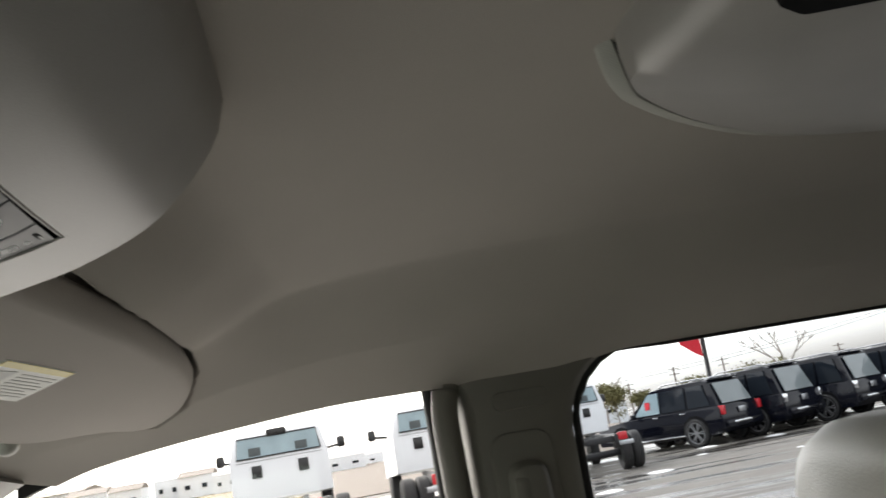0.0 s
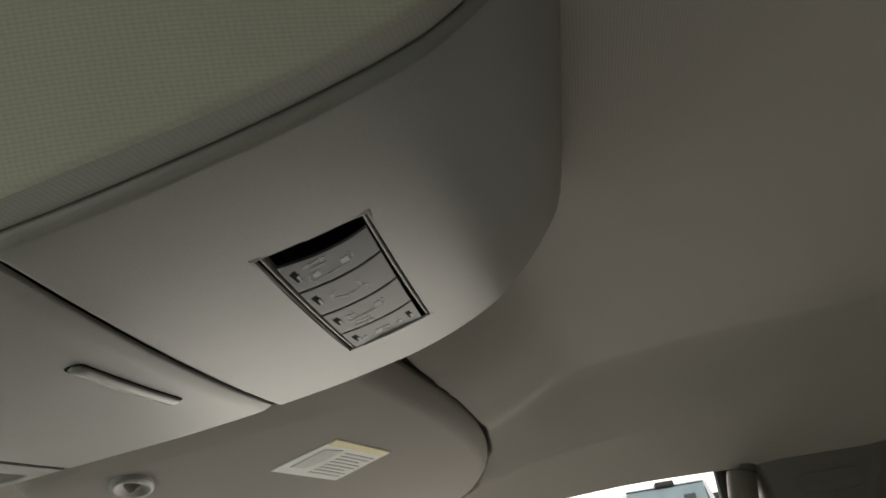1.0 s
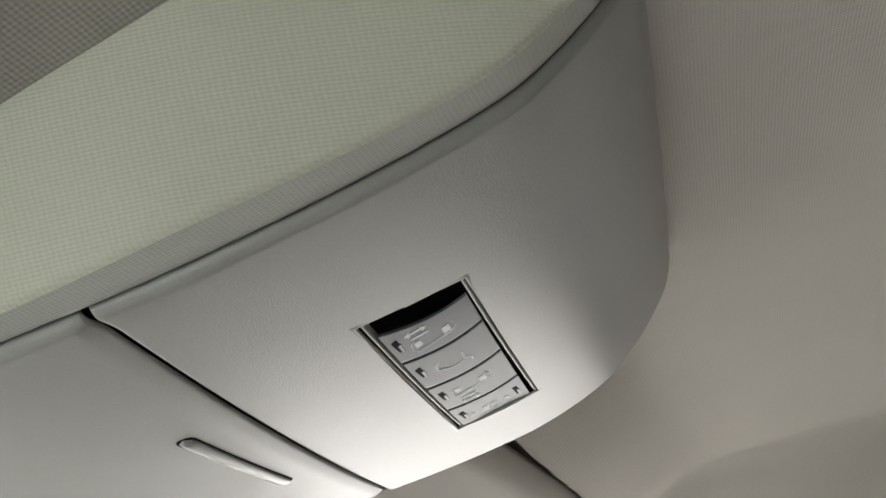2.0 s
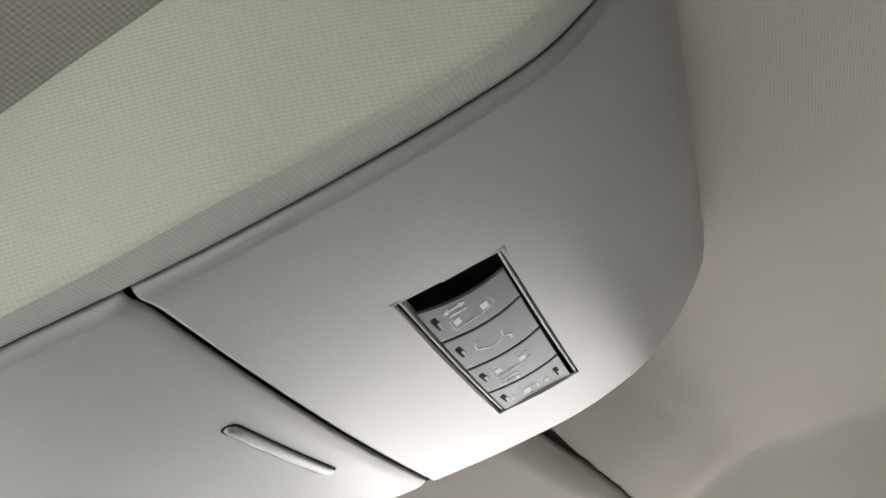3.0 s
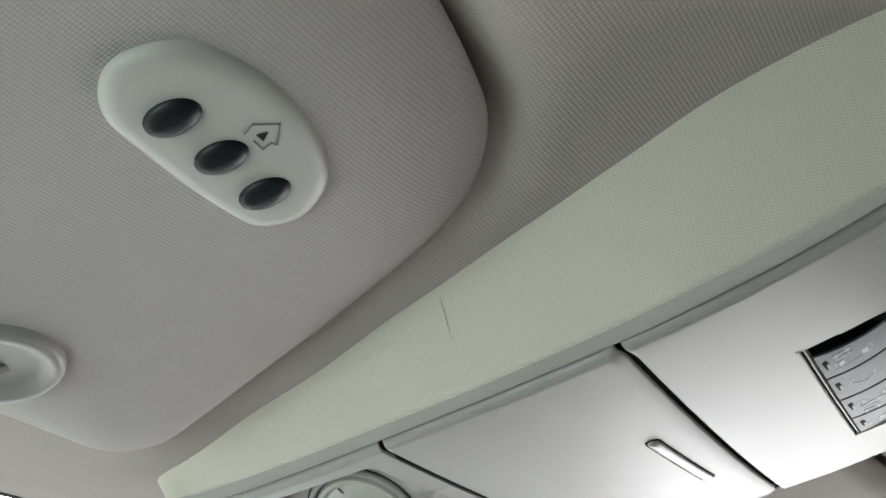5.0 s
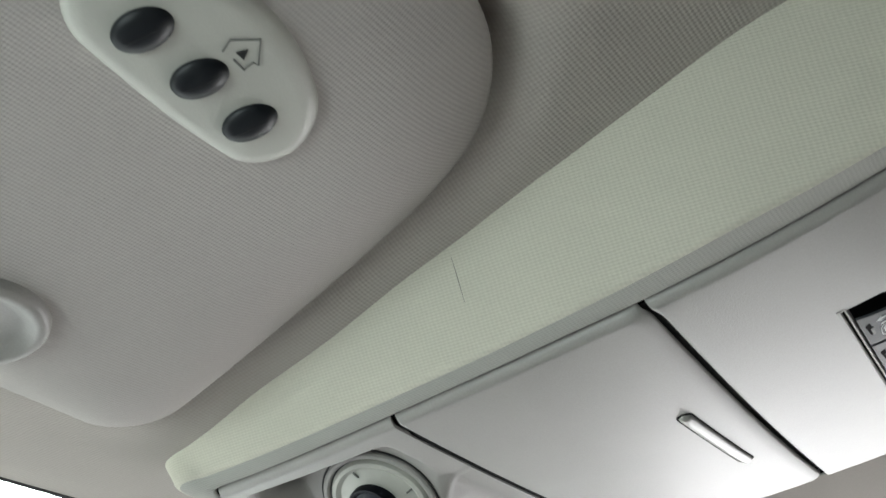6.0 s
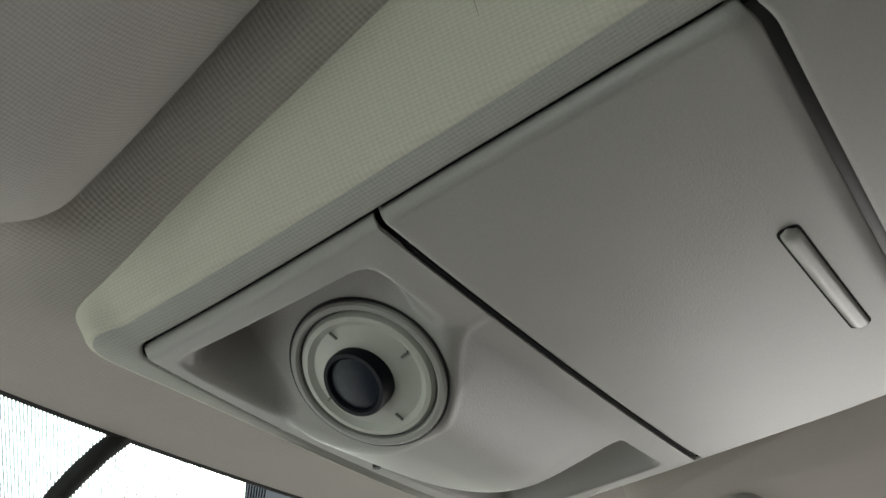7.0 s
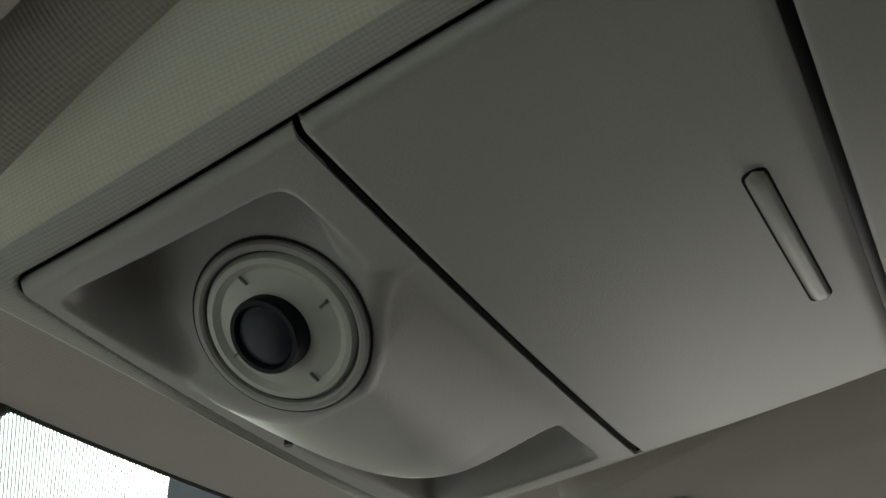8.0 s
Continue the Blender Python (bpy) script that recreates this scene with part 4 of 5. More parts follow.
for k in range(8):
    v = 0.26 + 0.085 * k
    part("text_bar", cushion([on_label(*q) for q in ((0.45, v), (0.94 - 0.1 * (k % 3 == 2), v), (0.94 - 0.1 * (k % 3 == 2), v + 0.035), (0.45, v + 0.035))], [(0, T2), (0.0001, T2 + 0.0009)], rput), LABEL_GREY, label, smooth=False)
ring = [Vector((0.184 + 0.018 * math.cos(q), 0.299 + 0.010 * math.sin(q))) for q in (2 * math.pi * i / 36 for i in range(36))]
cup = part("clip_cup", cushion(ring, [(0, T2 - 0.003), (0, T2 + 0.0022), (0.0012, T2 + 0.0036), (0.0035, T2 + 0.0034), (0.0055, T2 + 0.0012), (0.008, T2 + 0.0006)], rput), PLASTIC, right_visor, "pale plastic cup round the visor clip", split=70)
part("clip_hook", tube([rput(0.176, 0.301, T2 - 0.006), rput(0.184, 0.299, T2 + 0.001), rput(0.192, 0.297, T2 - 0.004)], 0.004, 10), TRIM, cup)
peg = part("pivot_peg", spun([(0.0005, 0.0), (0.0050, 0.0010), (0.0085, 0.0040), (0.0100, 0.0085), (0.0095, 0.0130), (0.0080, 0.0170), (0.0075, 0.0300)], Matrix.Translation((0.4420, 0.2720, 1.4480)), 24), REMOTE, right_visor, "pale rounded pivot peg")

# ---- rear overhead dome, passenger headrest, mirror cable ----
dome = thing("rear_console", "pale grey plastic overhead dome behind the front seats", "console", (0, -0.45, 1.60))
DOME = [(0.0, -0.170), (0.05, -0.163), (0.10, -0.155), (0.125, -0.1525), (0.145, -0.160), (0.192, -0.196), (0.245, -0.253), (0.285, -0.315), (0.322, -0.434), (0.336, -0.60), (0.340, -1.2)]
half = [Vector((x, lerp_curve(DOME, x))) for x in span(0, 0.128, 12) + span(0.134, 0.32, 30)] + [Vector((0.3275, -0.48)), Vector((0.336, -0.60)), Vector((0.340, -1.2))]
dome_line = half + [Vector((-p.x, p.y)) for p in reversed(half[1:])]


def dome_ring(side, front, z, lift=0.0, start=0.130, full=0.165):
    """The dome's border drawn in by one amount along its sides and another along its front."""
    out, n = [], len(dome_line)
    for i, p in enumerate(dome_line):
        t = (dome_line[(i + 1) % n] - dome_line[i - 1]).normalized()
        k = step(start, full, abs(p.x))
        out.append((p.x + t.y * (front + (side - front) * k), p.y - t.x * (front + (side - front) * k), z + lift * (1 - k)))
    return out


part("rim", loft([dome_ring(0, 0, 1.608), dome_ring(0.000, 0.001, 1.576, 0.022), dome_ring(0.003, 0.003, 1.5700, 0.0265), dome_ring(0.0130, 0.011, 1.5675, 0.0285), dome_ring(0.0140, 0.012, 1.576, 0.03)]), SHADED_LIP_CLOTH, dome, "cloth-covered rim", split=50)
SHELL = ((0.0142, 0.0122, 1.606), (0.0144, 0.0124, 1.5800), (0.0162, 0.0165, 1.5658), (0.042, 0.028, 1.5605), (0.070, 0.050, 1.5550), (0.10, 0.085, 1.5520))
def dome_inner(side, front, z):
    """The dome's border drawn in towards a line along its middle."""
    out = []
    for p in dome_line:
        q = Vector((min(0.135, max(-0.135, 0.9 * p.x)), min(p.y, -0.42)))
        d = front + (side - front) * step(0.075, 0.150, abs(p.x))
        out.append((*(p + (q - p) * min(0.95, d / max(0.01, (q - p).length))), z))
    return out


part("shell", loft([dome_ring(a, b, z, 0.0, 0.075, 0.150) for a, b, z in SHELL[:3]] + [dome_inner(a, b, z) for a, b, z in SHELL[3:]]), PLASTIC, dome, split=60)
# dark strip put between rim and shell for the joint's shade
part("joint_shade", loft([dome_ring(0.0130, 0.011, 1.5740, 0.0255), dome_ring(0.0200, 0.016, 1.5740, 0.0255)], caps=False), BLACK, dome, "dark joint line")
lens_line = rounded([(-0.034, -0.252), (0.026, -0.252), (0.0315, -0.2146), (0.018, -0.196), (-0.034, -0.196)], 0.004)
part("lamp_window", cushion(lens_line, [(0, 1.548), (0.0, 1.5525), (0.001, 1.556)], lambda x, y, h: (x, y, 3.105 - h)), DEEP, dome, "dark lamp lens")

seat = thing("front_seat", "taupe leather passenger seat with a rounded headrest", "car seat", (0.40, -0.40, 0.22))
rest = rounded([(-0.135, -0.085), (0.135, -0.085), (0.125, 0.105), (-0.125, 0.105)], [0.04, 0.04, 0.075, 0.075], 8)
part("headrest", cushion(rest, [(0.035, -0.058), (0.014, -0.050), (0.002, -0.030), (0.0, 0.0), (0.002, 0.030), (0.014, 0.050), (0.035, 0.058)], lambda x, y, h: (0.40 + x, -0.425 - h - 0.12 * y, 1.255 + y)), LEATHER, seat, split=80)
back = rounded([(-0.24, -0.34), (0.24, -0.34), (0.21, 0.30), (-0.21, 0.30)], [0.05, 0.05, 0.12, 0.12], 8)
part("backrest", cushion(back, [(0.04, -0.07), (0.01, -0.055), (0.0, 0.0), (0.01, 0.055), (0.04, 0.07)], lambda x, y, h: (0.40 + x, -0.38 - h - 0.25 * y, 0.80 + y)), LEATHER, seat, split=80)
part("cushion", box((0.50, 0.52, 0.26), (0.40, -0.06, 0.42), 0.06), LEATHER, seat)
for dx in (-0.05, 0.05):
    part("headrest_post", tube([(0.40 + dx, -0.43, 1.05), (0.40 + dx, -0.425, 1.19)], 0.006, 10), SATIN, seat, "steel post")
part("seat_base", box((0.46, 0.46, 0.10), (0.40, -0.08, 0.265), 0.02), CABIN, seat)

cable = thing("mirror_cable", "black ribbed mirror cable along the windshield top", "cable", (-0.03, 0.48, 1.49))
cb = [(-0.036, 0.4665, 1.503), (-0.0430, 0.4670, 1.4965), (-0.0495, 0.4685, 1.4895), (-0.0545, 0.4720, 1.4830), (-0.0575, 0.4780, 1.4765), (-0.0590, 0.4880, 1.4690), (-0.0585, 0.5000, 1.4600), (-0.0570, 0.5150, 1.4490)]
part("sleeve", tube(cb, 0.0042, 14), RUBBER, cable)

# ---- outside: the wet lot, parked vehicles and the distance ----
GROUND = -0.06


def asphalt():
    """Worn asphalt with long wet streaks, darker and smoother where the water stands."""
    m = shade("wet_asphalt", (0.115, 0.106, 0.095), rough=0.5, vary=0.25, grain=6.0, blotch=0.25)
    n, l = m.node_tree.nodes, m.node_tree.links
    b = n["Principled BSDF"]
    co, st = n.new("ShaderNodeTexCoord"), n.new("ShaderNodeMapping")
    st.inputs["Scale"].default_value = (0.75, 0.09, 1)
    puddle = n.new("ShaderNodeTexNoise")
    puddle.inputs["Scale"].default_value, puddle.inputs["Detail"].default_value, puddle.inputs["Roughness"].default_value = 1.5, 7, 0.6
    l.new(co.outputs["Object"], st.inputs[0])
    l.new(st.outputs[0], puddle.inputs["Vector"])

    def ramp(lo, hi):
        r = n.new("ShaderNodeMapRange")
        r.inputs["From Min"].default_value, r.inputs["From Max"].default_value = 0.47, 0.57
        r.inputs["To Min"].default_value, r.inputs["To Max"].default_value = lo, hi
        l.new(puddle.outputs["Fac"], r.inputs["Value"])
        return r.outputs[0]
    l.new(ramp(0.85, 0.20), b.inputs["Roughness"])
    b.inputs["Specular IOR Level"].default_value = 0.35
    old = b.inputs["Base Color"].links[0].from_socket
    wet = n.new("ShaderNodeVectorMath")
    wet.operation = "SCALE"
    l.new(old, wet.inputs[0])
    l.new(ramp(1.0, 0.30), wet.inputs["Scale"])
    l.new(wet.outputs[0], b.inputs["Base Color"])
    return m


ASPHALT = asphalt()
GRASS = shade("dry_grass", (0.20, 0.155, 0.085), rough=0.9, vary=0.35, grain=3, blotch=0.3)
SNOW = shade("old_snow", (0.78, 0.79, 0.80), rough=0.7, vary=0.08, grain=8)
WHITE_PAINT = shade("white_paint", (0.84, 0.86, 0.89), rough=0.25, vary=0.03, grain=2, blotch=0.7)
BLACK_PAINT = shade("black_paint", (0.005, 0.006, 0.011), rough=0.10, vary=0.15, grain=2, blotch=0.7, spec=0.28)
CAR_GLASS = shade("car_glass", (0.012, 0.016, 0.022), rough=0.05, vary=0.1, spec=0.3)
# pale colour stands for the sky's reflection in the rear glass
SKY_GLASS = shade("cab_glass", (0.22, 0.25, 0.26), rough=0.06, vary=0.2, blotch=2)
# opaque blue grey paints in daylight mirrored in and seen through the glass
CAB_GLASS = shade("blue_cab_glass", (0.30, 0.40, 0.44), rough=0.06, vary=0.25, blotch=3)
SEAT_GREY = shade("dim_seat", (0.07, 0.085, 0.09), rough=0.6, vary=0.1)
TYRE = shade("tyre_rubber", (0.025, 0.025, 0.026), rough=0.8, vary=0.15, grain=30)
ALLOY = shade("alloy", (0.42, 0.43, 0.45), rough=0.32, metal=0.85, vary=0.05)
CHROME = shade("chrome", (0.75, 0.76, 0.78), rough=0.12, metal=1.0, vary=0.03)
TAIL_RED = shade("tail_lamp_red", (0.55, 0.02, 0.03), rough=0.2, vary=0.1)
STEEL = shade("chassis_steel", (0.02, 0.02, 0.022), rough=0.5, vary=0.3, grain=20)
RED_CLOTH = shade("red_flag", (0.70, 0.03, 0.05), rough=0.8, vary=0.1, grain=20)
WOOD = shade("pole_wood", (0.16, 0.13, 0.11), rough=0.9, vary=0.2, grain=8)
BARK = shade("grey_bark", (0.30, 0.27, 0.25), rough=0.9, vary=0.2, grain=12)
LEAF = shade("olive_leaves", (0.16, 0.15, 0.06), rough=0.8, vary=0.35, grain=4)
SIDING = shade("pale_siding", (0.86, 0.89, 0.93), rough=0.6, vary=0.06, grain=3)
ROOFING = shade("brown_roofing", (0.22, 0.19, 0.165), rough=0.8, vary=0.12, grain=3)
BROWN = shade("brown_ground", (0.13, 0.105, 0.085), rough=0.9, vary=0.25, grain=2)

g = part("ground", sheet(lambda u, v: (u, v, GROUND), [-3000, -200, -40, 0, 40, 200, 3000], [-3000, -200, -40, 0, 40, 200, 3000]), ASPHALT, smooth=False)
tagged(g, "wet grey asphalt lot with shallow puddles", "ground", kind="structure")
f = part("field", sheet(lambda u, v: (u, v, GROUND + 0.05 + 0.012 * (u - 36)), span(36, 110, 8), span(3.0, 60, 8), (0, 0, -0.5)), GRASS)
tagged(f, "dry yellow-brown grass field beyond the lot", "field", kind="structure")
f = part("field", sheet(lambda u, v: (u, v, GROUND + 0.04 + 0.010 * (u - 34)), span(34, 100, 8), span(-20.0, 2.9, 8), (0, 0, -0.5)), BROWN)
tagged(f, "bare brown earth bank beyond the lot", "field", kind="structure")


def wheel(parent, x, y, r, w, rim=True, face=-1):
    """An upright wheel whose axle lies along y; face: the side on which its rim shows."""
    m = Matrix.Translation((x, y, GROUND + r)) @ pose(0, 0, 0, 90 if face < 0 else -90, 0, 0)
    wh = part("wheel", spun([(r * 0.74, -w / 2), (r * 0.93, -w / 2), (r, -w * 0.34), (r, w * 0.34), (r * 0.93, w / 2), (r * 0.77, w / 2), (r * 0.74, w * 0.32), (r * 0.74, -w / 2)], m, 36, caps=not rim), TYRE, parent)
    if rim:
        part("rim", spun([(r * 0.78, w * 0.36), (r * 0.76, w * 0.44), (r * 0.71, w * 0.44), (r * 0.68, w * 0.10), (r * 0.70, w * 0.06), (r * 0.78, w * 0.36)], m, 36, caps=False), ALLOY, wh)
        part("brake_disc", spun([(r * 0.70, w * 0.04), (r * 0.70, w * 0.08), (0.01, w * 0.09)], m, 28), STEEL, wh, "dark brake behind the spokes")
        for k in range(6):
            for o in (-8, 8):
                part("spoke", box((r * 0.58, r * 0.065, 0.03), (0, 0, 0), 0.006, m @ pose(0, 0, 0, 0, 0, 60 * k + o) @ Matrix.Translation((r * 0.42, 0, w * 0.33))), ALLOY, wh)
        part("hub", spun([(r * 0.17, w * 0.2), (r * 0.17, w * 0.38), (r * 0.06, w * 0.42)], m, 16), ALLOY, wh)
    return wh


def suv(at, turn, length, width, height, label, clear=False):
    """A parked sport utility vehicle, tail at the origin, nose along +x."""
    car = thing("suv", label, "car", (0, 0, GROUND), group="row of parked dark vehicles")
    L, Wd, Ht = length, width / 2, height
    lower = [(0.02, 0.42), (0.0, 0.62), (0.03, 0.98), (0.10, 1.06), (L * 0.5, 1.04), (L * 0.72, 1.04), (L * 0.97, 0.92), (L, 0.62), (L * 0.985, 0.36), (L * 0.5, 0.28), (0.15, 0.30)]
    rings = []
    for k, (yy, sh) in enumerate(((-1, 0.94), (-0.985, 1.0), (-0.90, 1.02), (0.90, 1.02), (0.985, 1.0), (1, 0.94))):
        rings.append([(x if 0.05 < x / L < 0.95 else (x + (0.08 if x < 1 else -0.12) * (1 - sh) * 8), yy * Wd, GROUND + (z - 0.65) * sh + 0.65) for x, z in lower])
    part("body", loft(rings), BLACK_PAINT, car, split=40)
    cab = [(0.12, 1.04), (0.42, Ht - 0.06), (0.55, Ht), (L * 0.46, Ht), (L * 0.53, Ht - 0.04), (L * 0.72, 1.04)]
    rings = []
    for yy, dz in ((-0.94, 0), (-0.80, 1), (0.80, 1), (0.94, 0)):
        rings.append([(x, (yy if z < 1.1 else yy * (0.92 if dz else 0.86)) * Wd, GROUND + z - (0 if dz or z < 1.1 else 0.03)) for x, z in cab])
    part("cabin", loft(rings), BLACK_PAINT, car, split=40)
    for s in (-1, 1):
        for x0, x1, t0, t1 in ((0.36, 1.12, 0.58, 1.14), (1.22, 2.10, 1.22, 2.10), (2.20, L * 0.66, 2.20, L * 0.535)):
            part("side_window", loft([[(x0, s * Wd * q, GROUND + 1.10), (x1, s * Wd * q, GROUND + 1.10), (t1, s * Wd * (q - 0.085), GROUND + Ht - 0.13), (t0, s * Wd * (q - 0.085), GROUND + Ht - 0.13)] for q in (0.90, 0.952)]), CAB_GLASS if clear and x0 > 2.1 else CAR_GLASS, car, smooth=False)
        part("roof_rail", tube([(0.6, s * Wd * 0.74, GROUND + Ht + 0.02), (0.7, s * Wd * 0.74, GROUND + Ht + 0.06), (L * 0.42, s * Wd * 0.74, GROUND + Ht + 0.06), (L * 0.45, s * Wd * 0.74, GROUND + Ht + 0.01)], 0.022, 8), ALLOY, car)
        part("tail_lamp", box((0.22, 0.16, 0.26), (0.06, s * Wd * 0.90, GROUND + 0.92), 0.03), TAIL_RED if Ht < 1.85 else CHROME, car, "tail lamp")
        part("door_handle", box((0.20, 0.04, 0.03), (1.32, s * (Wd + 0.01), GROUND + 0.98), 0.01), CHROME, car)
        part("door_handle", box((0.20, 0.04, 0.03), (2.32, s * (Wd + 0.01), GROUND + 0.98), 0.01), CHROME, car)
        part("sill_step", box((L * 0.42, 0.08, 0.05), (L * 0.48, s * (Wd + 0.02), GROUND + 0.36), 0.015), CHROME, car)
        for wx in (L * 0.20, L * 0.785):
            # no opening is cut; a dark disc paints in the arch's shade
            part("wheel_arch_shade", spun([(0.46, -0.04), (0.46, 0.004), (0.44, 0.010)], Matrix.Translation((wx, s * Wd, GROUND + 0.42)) @ pose(0, 0, 0, -90 * s, 0, 0), 28), DEEP, car, "dark disc for the shade in the wheel arch")
            wheel(car, wx, s * (Wd - 0.06), 0.395, 0.26, True, s)
        part("mirror", box((0.12, 0.20, 0.16), (L * 0.64, s * (Wd + 0.12), GROUND + 1.12), 0.04), BLACK_PAINT, car)
    if clear:
        part("window_tag", box((0.20, 0.012, 0.24), (2.62, Wd * 0.912, GROUND + 1.36), 0.02, pose(0, 0, 0, 6, 0, 0)), RED_CLOTH, car, "red tag hung in the side window")
    part("rear_window", loft([[(0.10 - q, -Wd * 0.72, GROUND + 1.10), (0.10 - q, Wd * 0.72, GROUND + 1.10), (0.36 - q, Wd * 0.64, GROUND + Ht - 0.13), (0.36 - q, -Wd * 0.64, GROUND + Ht - 0.13)] for q in (0.0, 0.03)]), SKY_GLASS, car, "rear window", smooth=False)
    part("bumper", box((0.16, width * 0.88, 0.20), (-0.02, 0, GROUND + 0.52), 0.05), BLACK_PAINT, car)
    part("bumper_trim", box((0.05, width * 0.62, 0.06), (-0.11, 0, GROUND + 0.55), 0.015), CHROME, car, "bright bumper trim")
    part("plate_bar", box((0.02, 0.32, 0.16), (-0.035, 0, GROUND + 0.86), 0.005), ALLOY, car, "plain pale plate")
    part("spoiler", box((0.20, width * 0.66, 0.05), (0.42, 0, GROUND + Ht - 0.02), 0.02), BLACK_PAINT, car)
    car.matrix_world = pose(at[0], at[1], GROUND, 0, 0, turn)
    return car


suv((25.3, -10.75), 32, 4.8, 1.92, 1.83, "black mid-size sport utility vehicle on the wet lot", True)
suv((25.9, -12.95), 32, 5.2, 2.04, 1.92, "black full-size sport utility vehicle parked in the row")
suv((26.2, -15.3), 32, 5.2, 2.04, 1.92, "dark full-size sport utility vehicle parked in the row")
suv((26.6, -17.7), 32, 5.2, 2.04, 1.92, "dark sport utility vehicle at the row's far end")


def truck(at, turn, label):
    """A white cab-and-chassis truck seen from its bare frame end; tail at the origin, nose along +x."""
    t = thing("chassis_truck", label, "truck", (0, 0, GROUND), group="white chassis trucks")
    cab_x, Wd = 3.4, 0.98
    prof = [(0, 0.95), (0, 1.72), (0.10, 2.20), (0.22, 2.27), (1.35, 2.27), (1.50, 2.21), (2.05, 1.70), (3.30, 1.58), (3.45, 1.30), (3.45, 0.80)]
    rings = []
    for yy in (-1.0, -0.96, -0.86, 0.86, 0.96, 1.0):
        e = (abs(yy) - 0.86) / 0.14
        rings.append([(cab_x + x + (0.04 * e if x < 1 else -0.05 * e), yy * Wd * (1.0 if z < 1.75 else 0.90), GROUND + z - 0.05 * e * (z > 2.1)) for x, z in prof])
    part("cab", loft(rings), WHITE_PAINT, t, split=45)
    part("rear_window", loft([[(cab_x - q + 0.005, -Wd * 0.84, GROUND + 1.80), (cab_x - q + 0.005, Wd * 0.84, GROUND + 1.80), (cab_x - q + 0.085, Wd * 0.79, GROUND + 2.17), (cab_x - q + 0.085, -Wd * 0.79, GROUND + 2.17)] for q in (-0.02, 0.015)]), CAB_GLASS, t, "cab rear window", smooth=False)
    part("window_frame", tube([(cab_x - 0.012, -Wd * 0.85, GROUND + 1.79), (cab_x - 0.012, Wd * 0.85, GROUND + 1.79), (cab_x + 0.070, Wd * 0.80, GROUND + 2.185), (cab_x + 0.070, -Wd * 0.80, GROUND + 2.185), (cab_x - 0.012, -Wd * 0.85, GROUND + 1.79)], 0.016, 6), BLACK, t, "thin black window frame")
    for s in (-1, 1):
        part("seat_headrest", box((0.02, 0.24, 0.17), (cab_x + 0.012, s * 0.46, GROUND + 1.90), 0.01, pose(0, 0, 0, 0, 9, 0)), SEAT_GREY, t, "dim headrest behind the glass")
        part("vent_cover", box((0.03, 0.20, 0.24), (cab_x - 0.015, s * 0.46, GROUND + 1.51), 0.008), BLACK, t, "black square cover")
        part("side_mirror", box((0.12, 0.18, 0.24), (cab_x + 1.75, s * (Wd + 0.32), GROUND + 1.85), 0.05), BLACK, t)
        part("mirror_arm", tube([(cab_x + 1.75, s * Wd * 0.96, GROUND + 1.76), (cab_x + 1.75, s * (Wd + 0.3), GROUND + 1.80)], 0.03, 6), BLACK, t)
        part("frame_rail", box((3.6, 0.08, 0.22), (1.7, s * 0.43, GROUND + 0.80), 0.01), STEEL, t)
        part("tail_lamp", box((0.08, 0.22, 0.18), (-0.02, s * 0.60, GROUND + 0.84), 0.015), TAIL_RED, t, "red tail lamp")
        part("mud_bar", box((0.06, 0.34, 0.10), (-0.06, s * 0.66, GROUND + 0.68), 0.01), ALLOY, t)
        for o in (0.78, 1.06):
            wheel(t, 1.0, s * o, 0.45, 0.24, False)
        wheel(t, cab_x + 2.45, s * 0.86, 0.45, 0.26, False)
    part("roof_lamp_bar", box((0.14, 0.40, 0.15), (cab_x + 0.10, 0, GROUND + 2.235), 0.03), BLACK, t, "dark roof marker lamp")
    for x in (0.05, 1.2, 2.4):
        part("cross_member", box((0.12, 0.86, 0.14), (x, 0, GROUND + 0.80), 0.01), STEEL, t)
    part("axle", tube([(1.0, -1.0, GROUND + 0.45), (1.0, 1.0, GROUND + 0.40)], 0.09, 10), STEEL, t)
    part("fuel_tank", box((1.0, 0.45, 0.35), (2.3, 0.70, GROUND + 0.56), 0.06), STEEL, t)
    part("trim_line", box((0.012, 1.7, 0.018), (cab_x - 0.004, 0, GROUND + 1.72), 0.003), ALLOY, t)
    t.matrix_world = pose(at[0], at[1], GROUND, 0, 0, turn)
    return t


truck((15.2, 1.46), 3, "white cab-and-chassis truck with a bare black frame")
truck((16.2, -1.83), 3, "white cab-and-chassis truck beside its twin")
truck((21.47, -5.50), -4, "white cab-and-chassis truck in front of the dark row")

for x, y, r in ((22.5, -8.3, 0.16), (24.6, -11.2, 0.30), (25.2, -13.8, 0.30), (17.0, -4.4, 0.30), (27.5, -7.3, 0.5), (25.0, -9.4, 0.28), (19.5, -6.2, 0.30), (19.0, -9.2, 0.12), (21.5, -12.2, 0.15)):
    pts = [(r * q, 0.10 * r * (1 - q * q)) for q in (1.0, 0.85, 0.6, 0.3, 0.01)]
    bm = spun([(r * 1.02, -0.02)] + pts, Matrix.Translation((x, y, GROUND)), 14)
    for v in bm.verts:
        v.co += Vector((noise.noise(v.co * 2.0), noise.noise(v.co * 2.0 + Vector((9, 0, 0))), 0)) * r * 0.35
    tagged(part("snow_patch", bm, SNOW), "small melting snow patch on wet asphalt", "snow", group="snow patches")

flag = thing("flag_pole", "red flag on a thin black pole behind the parked row", "flag", (38.6, -15.2, GROUND))
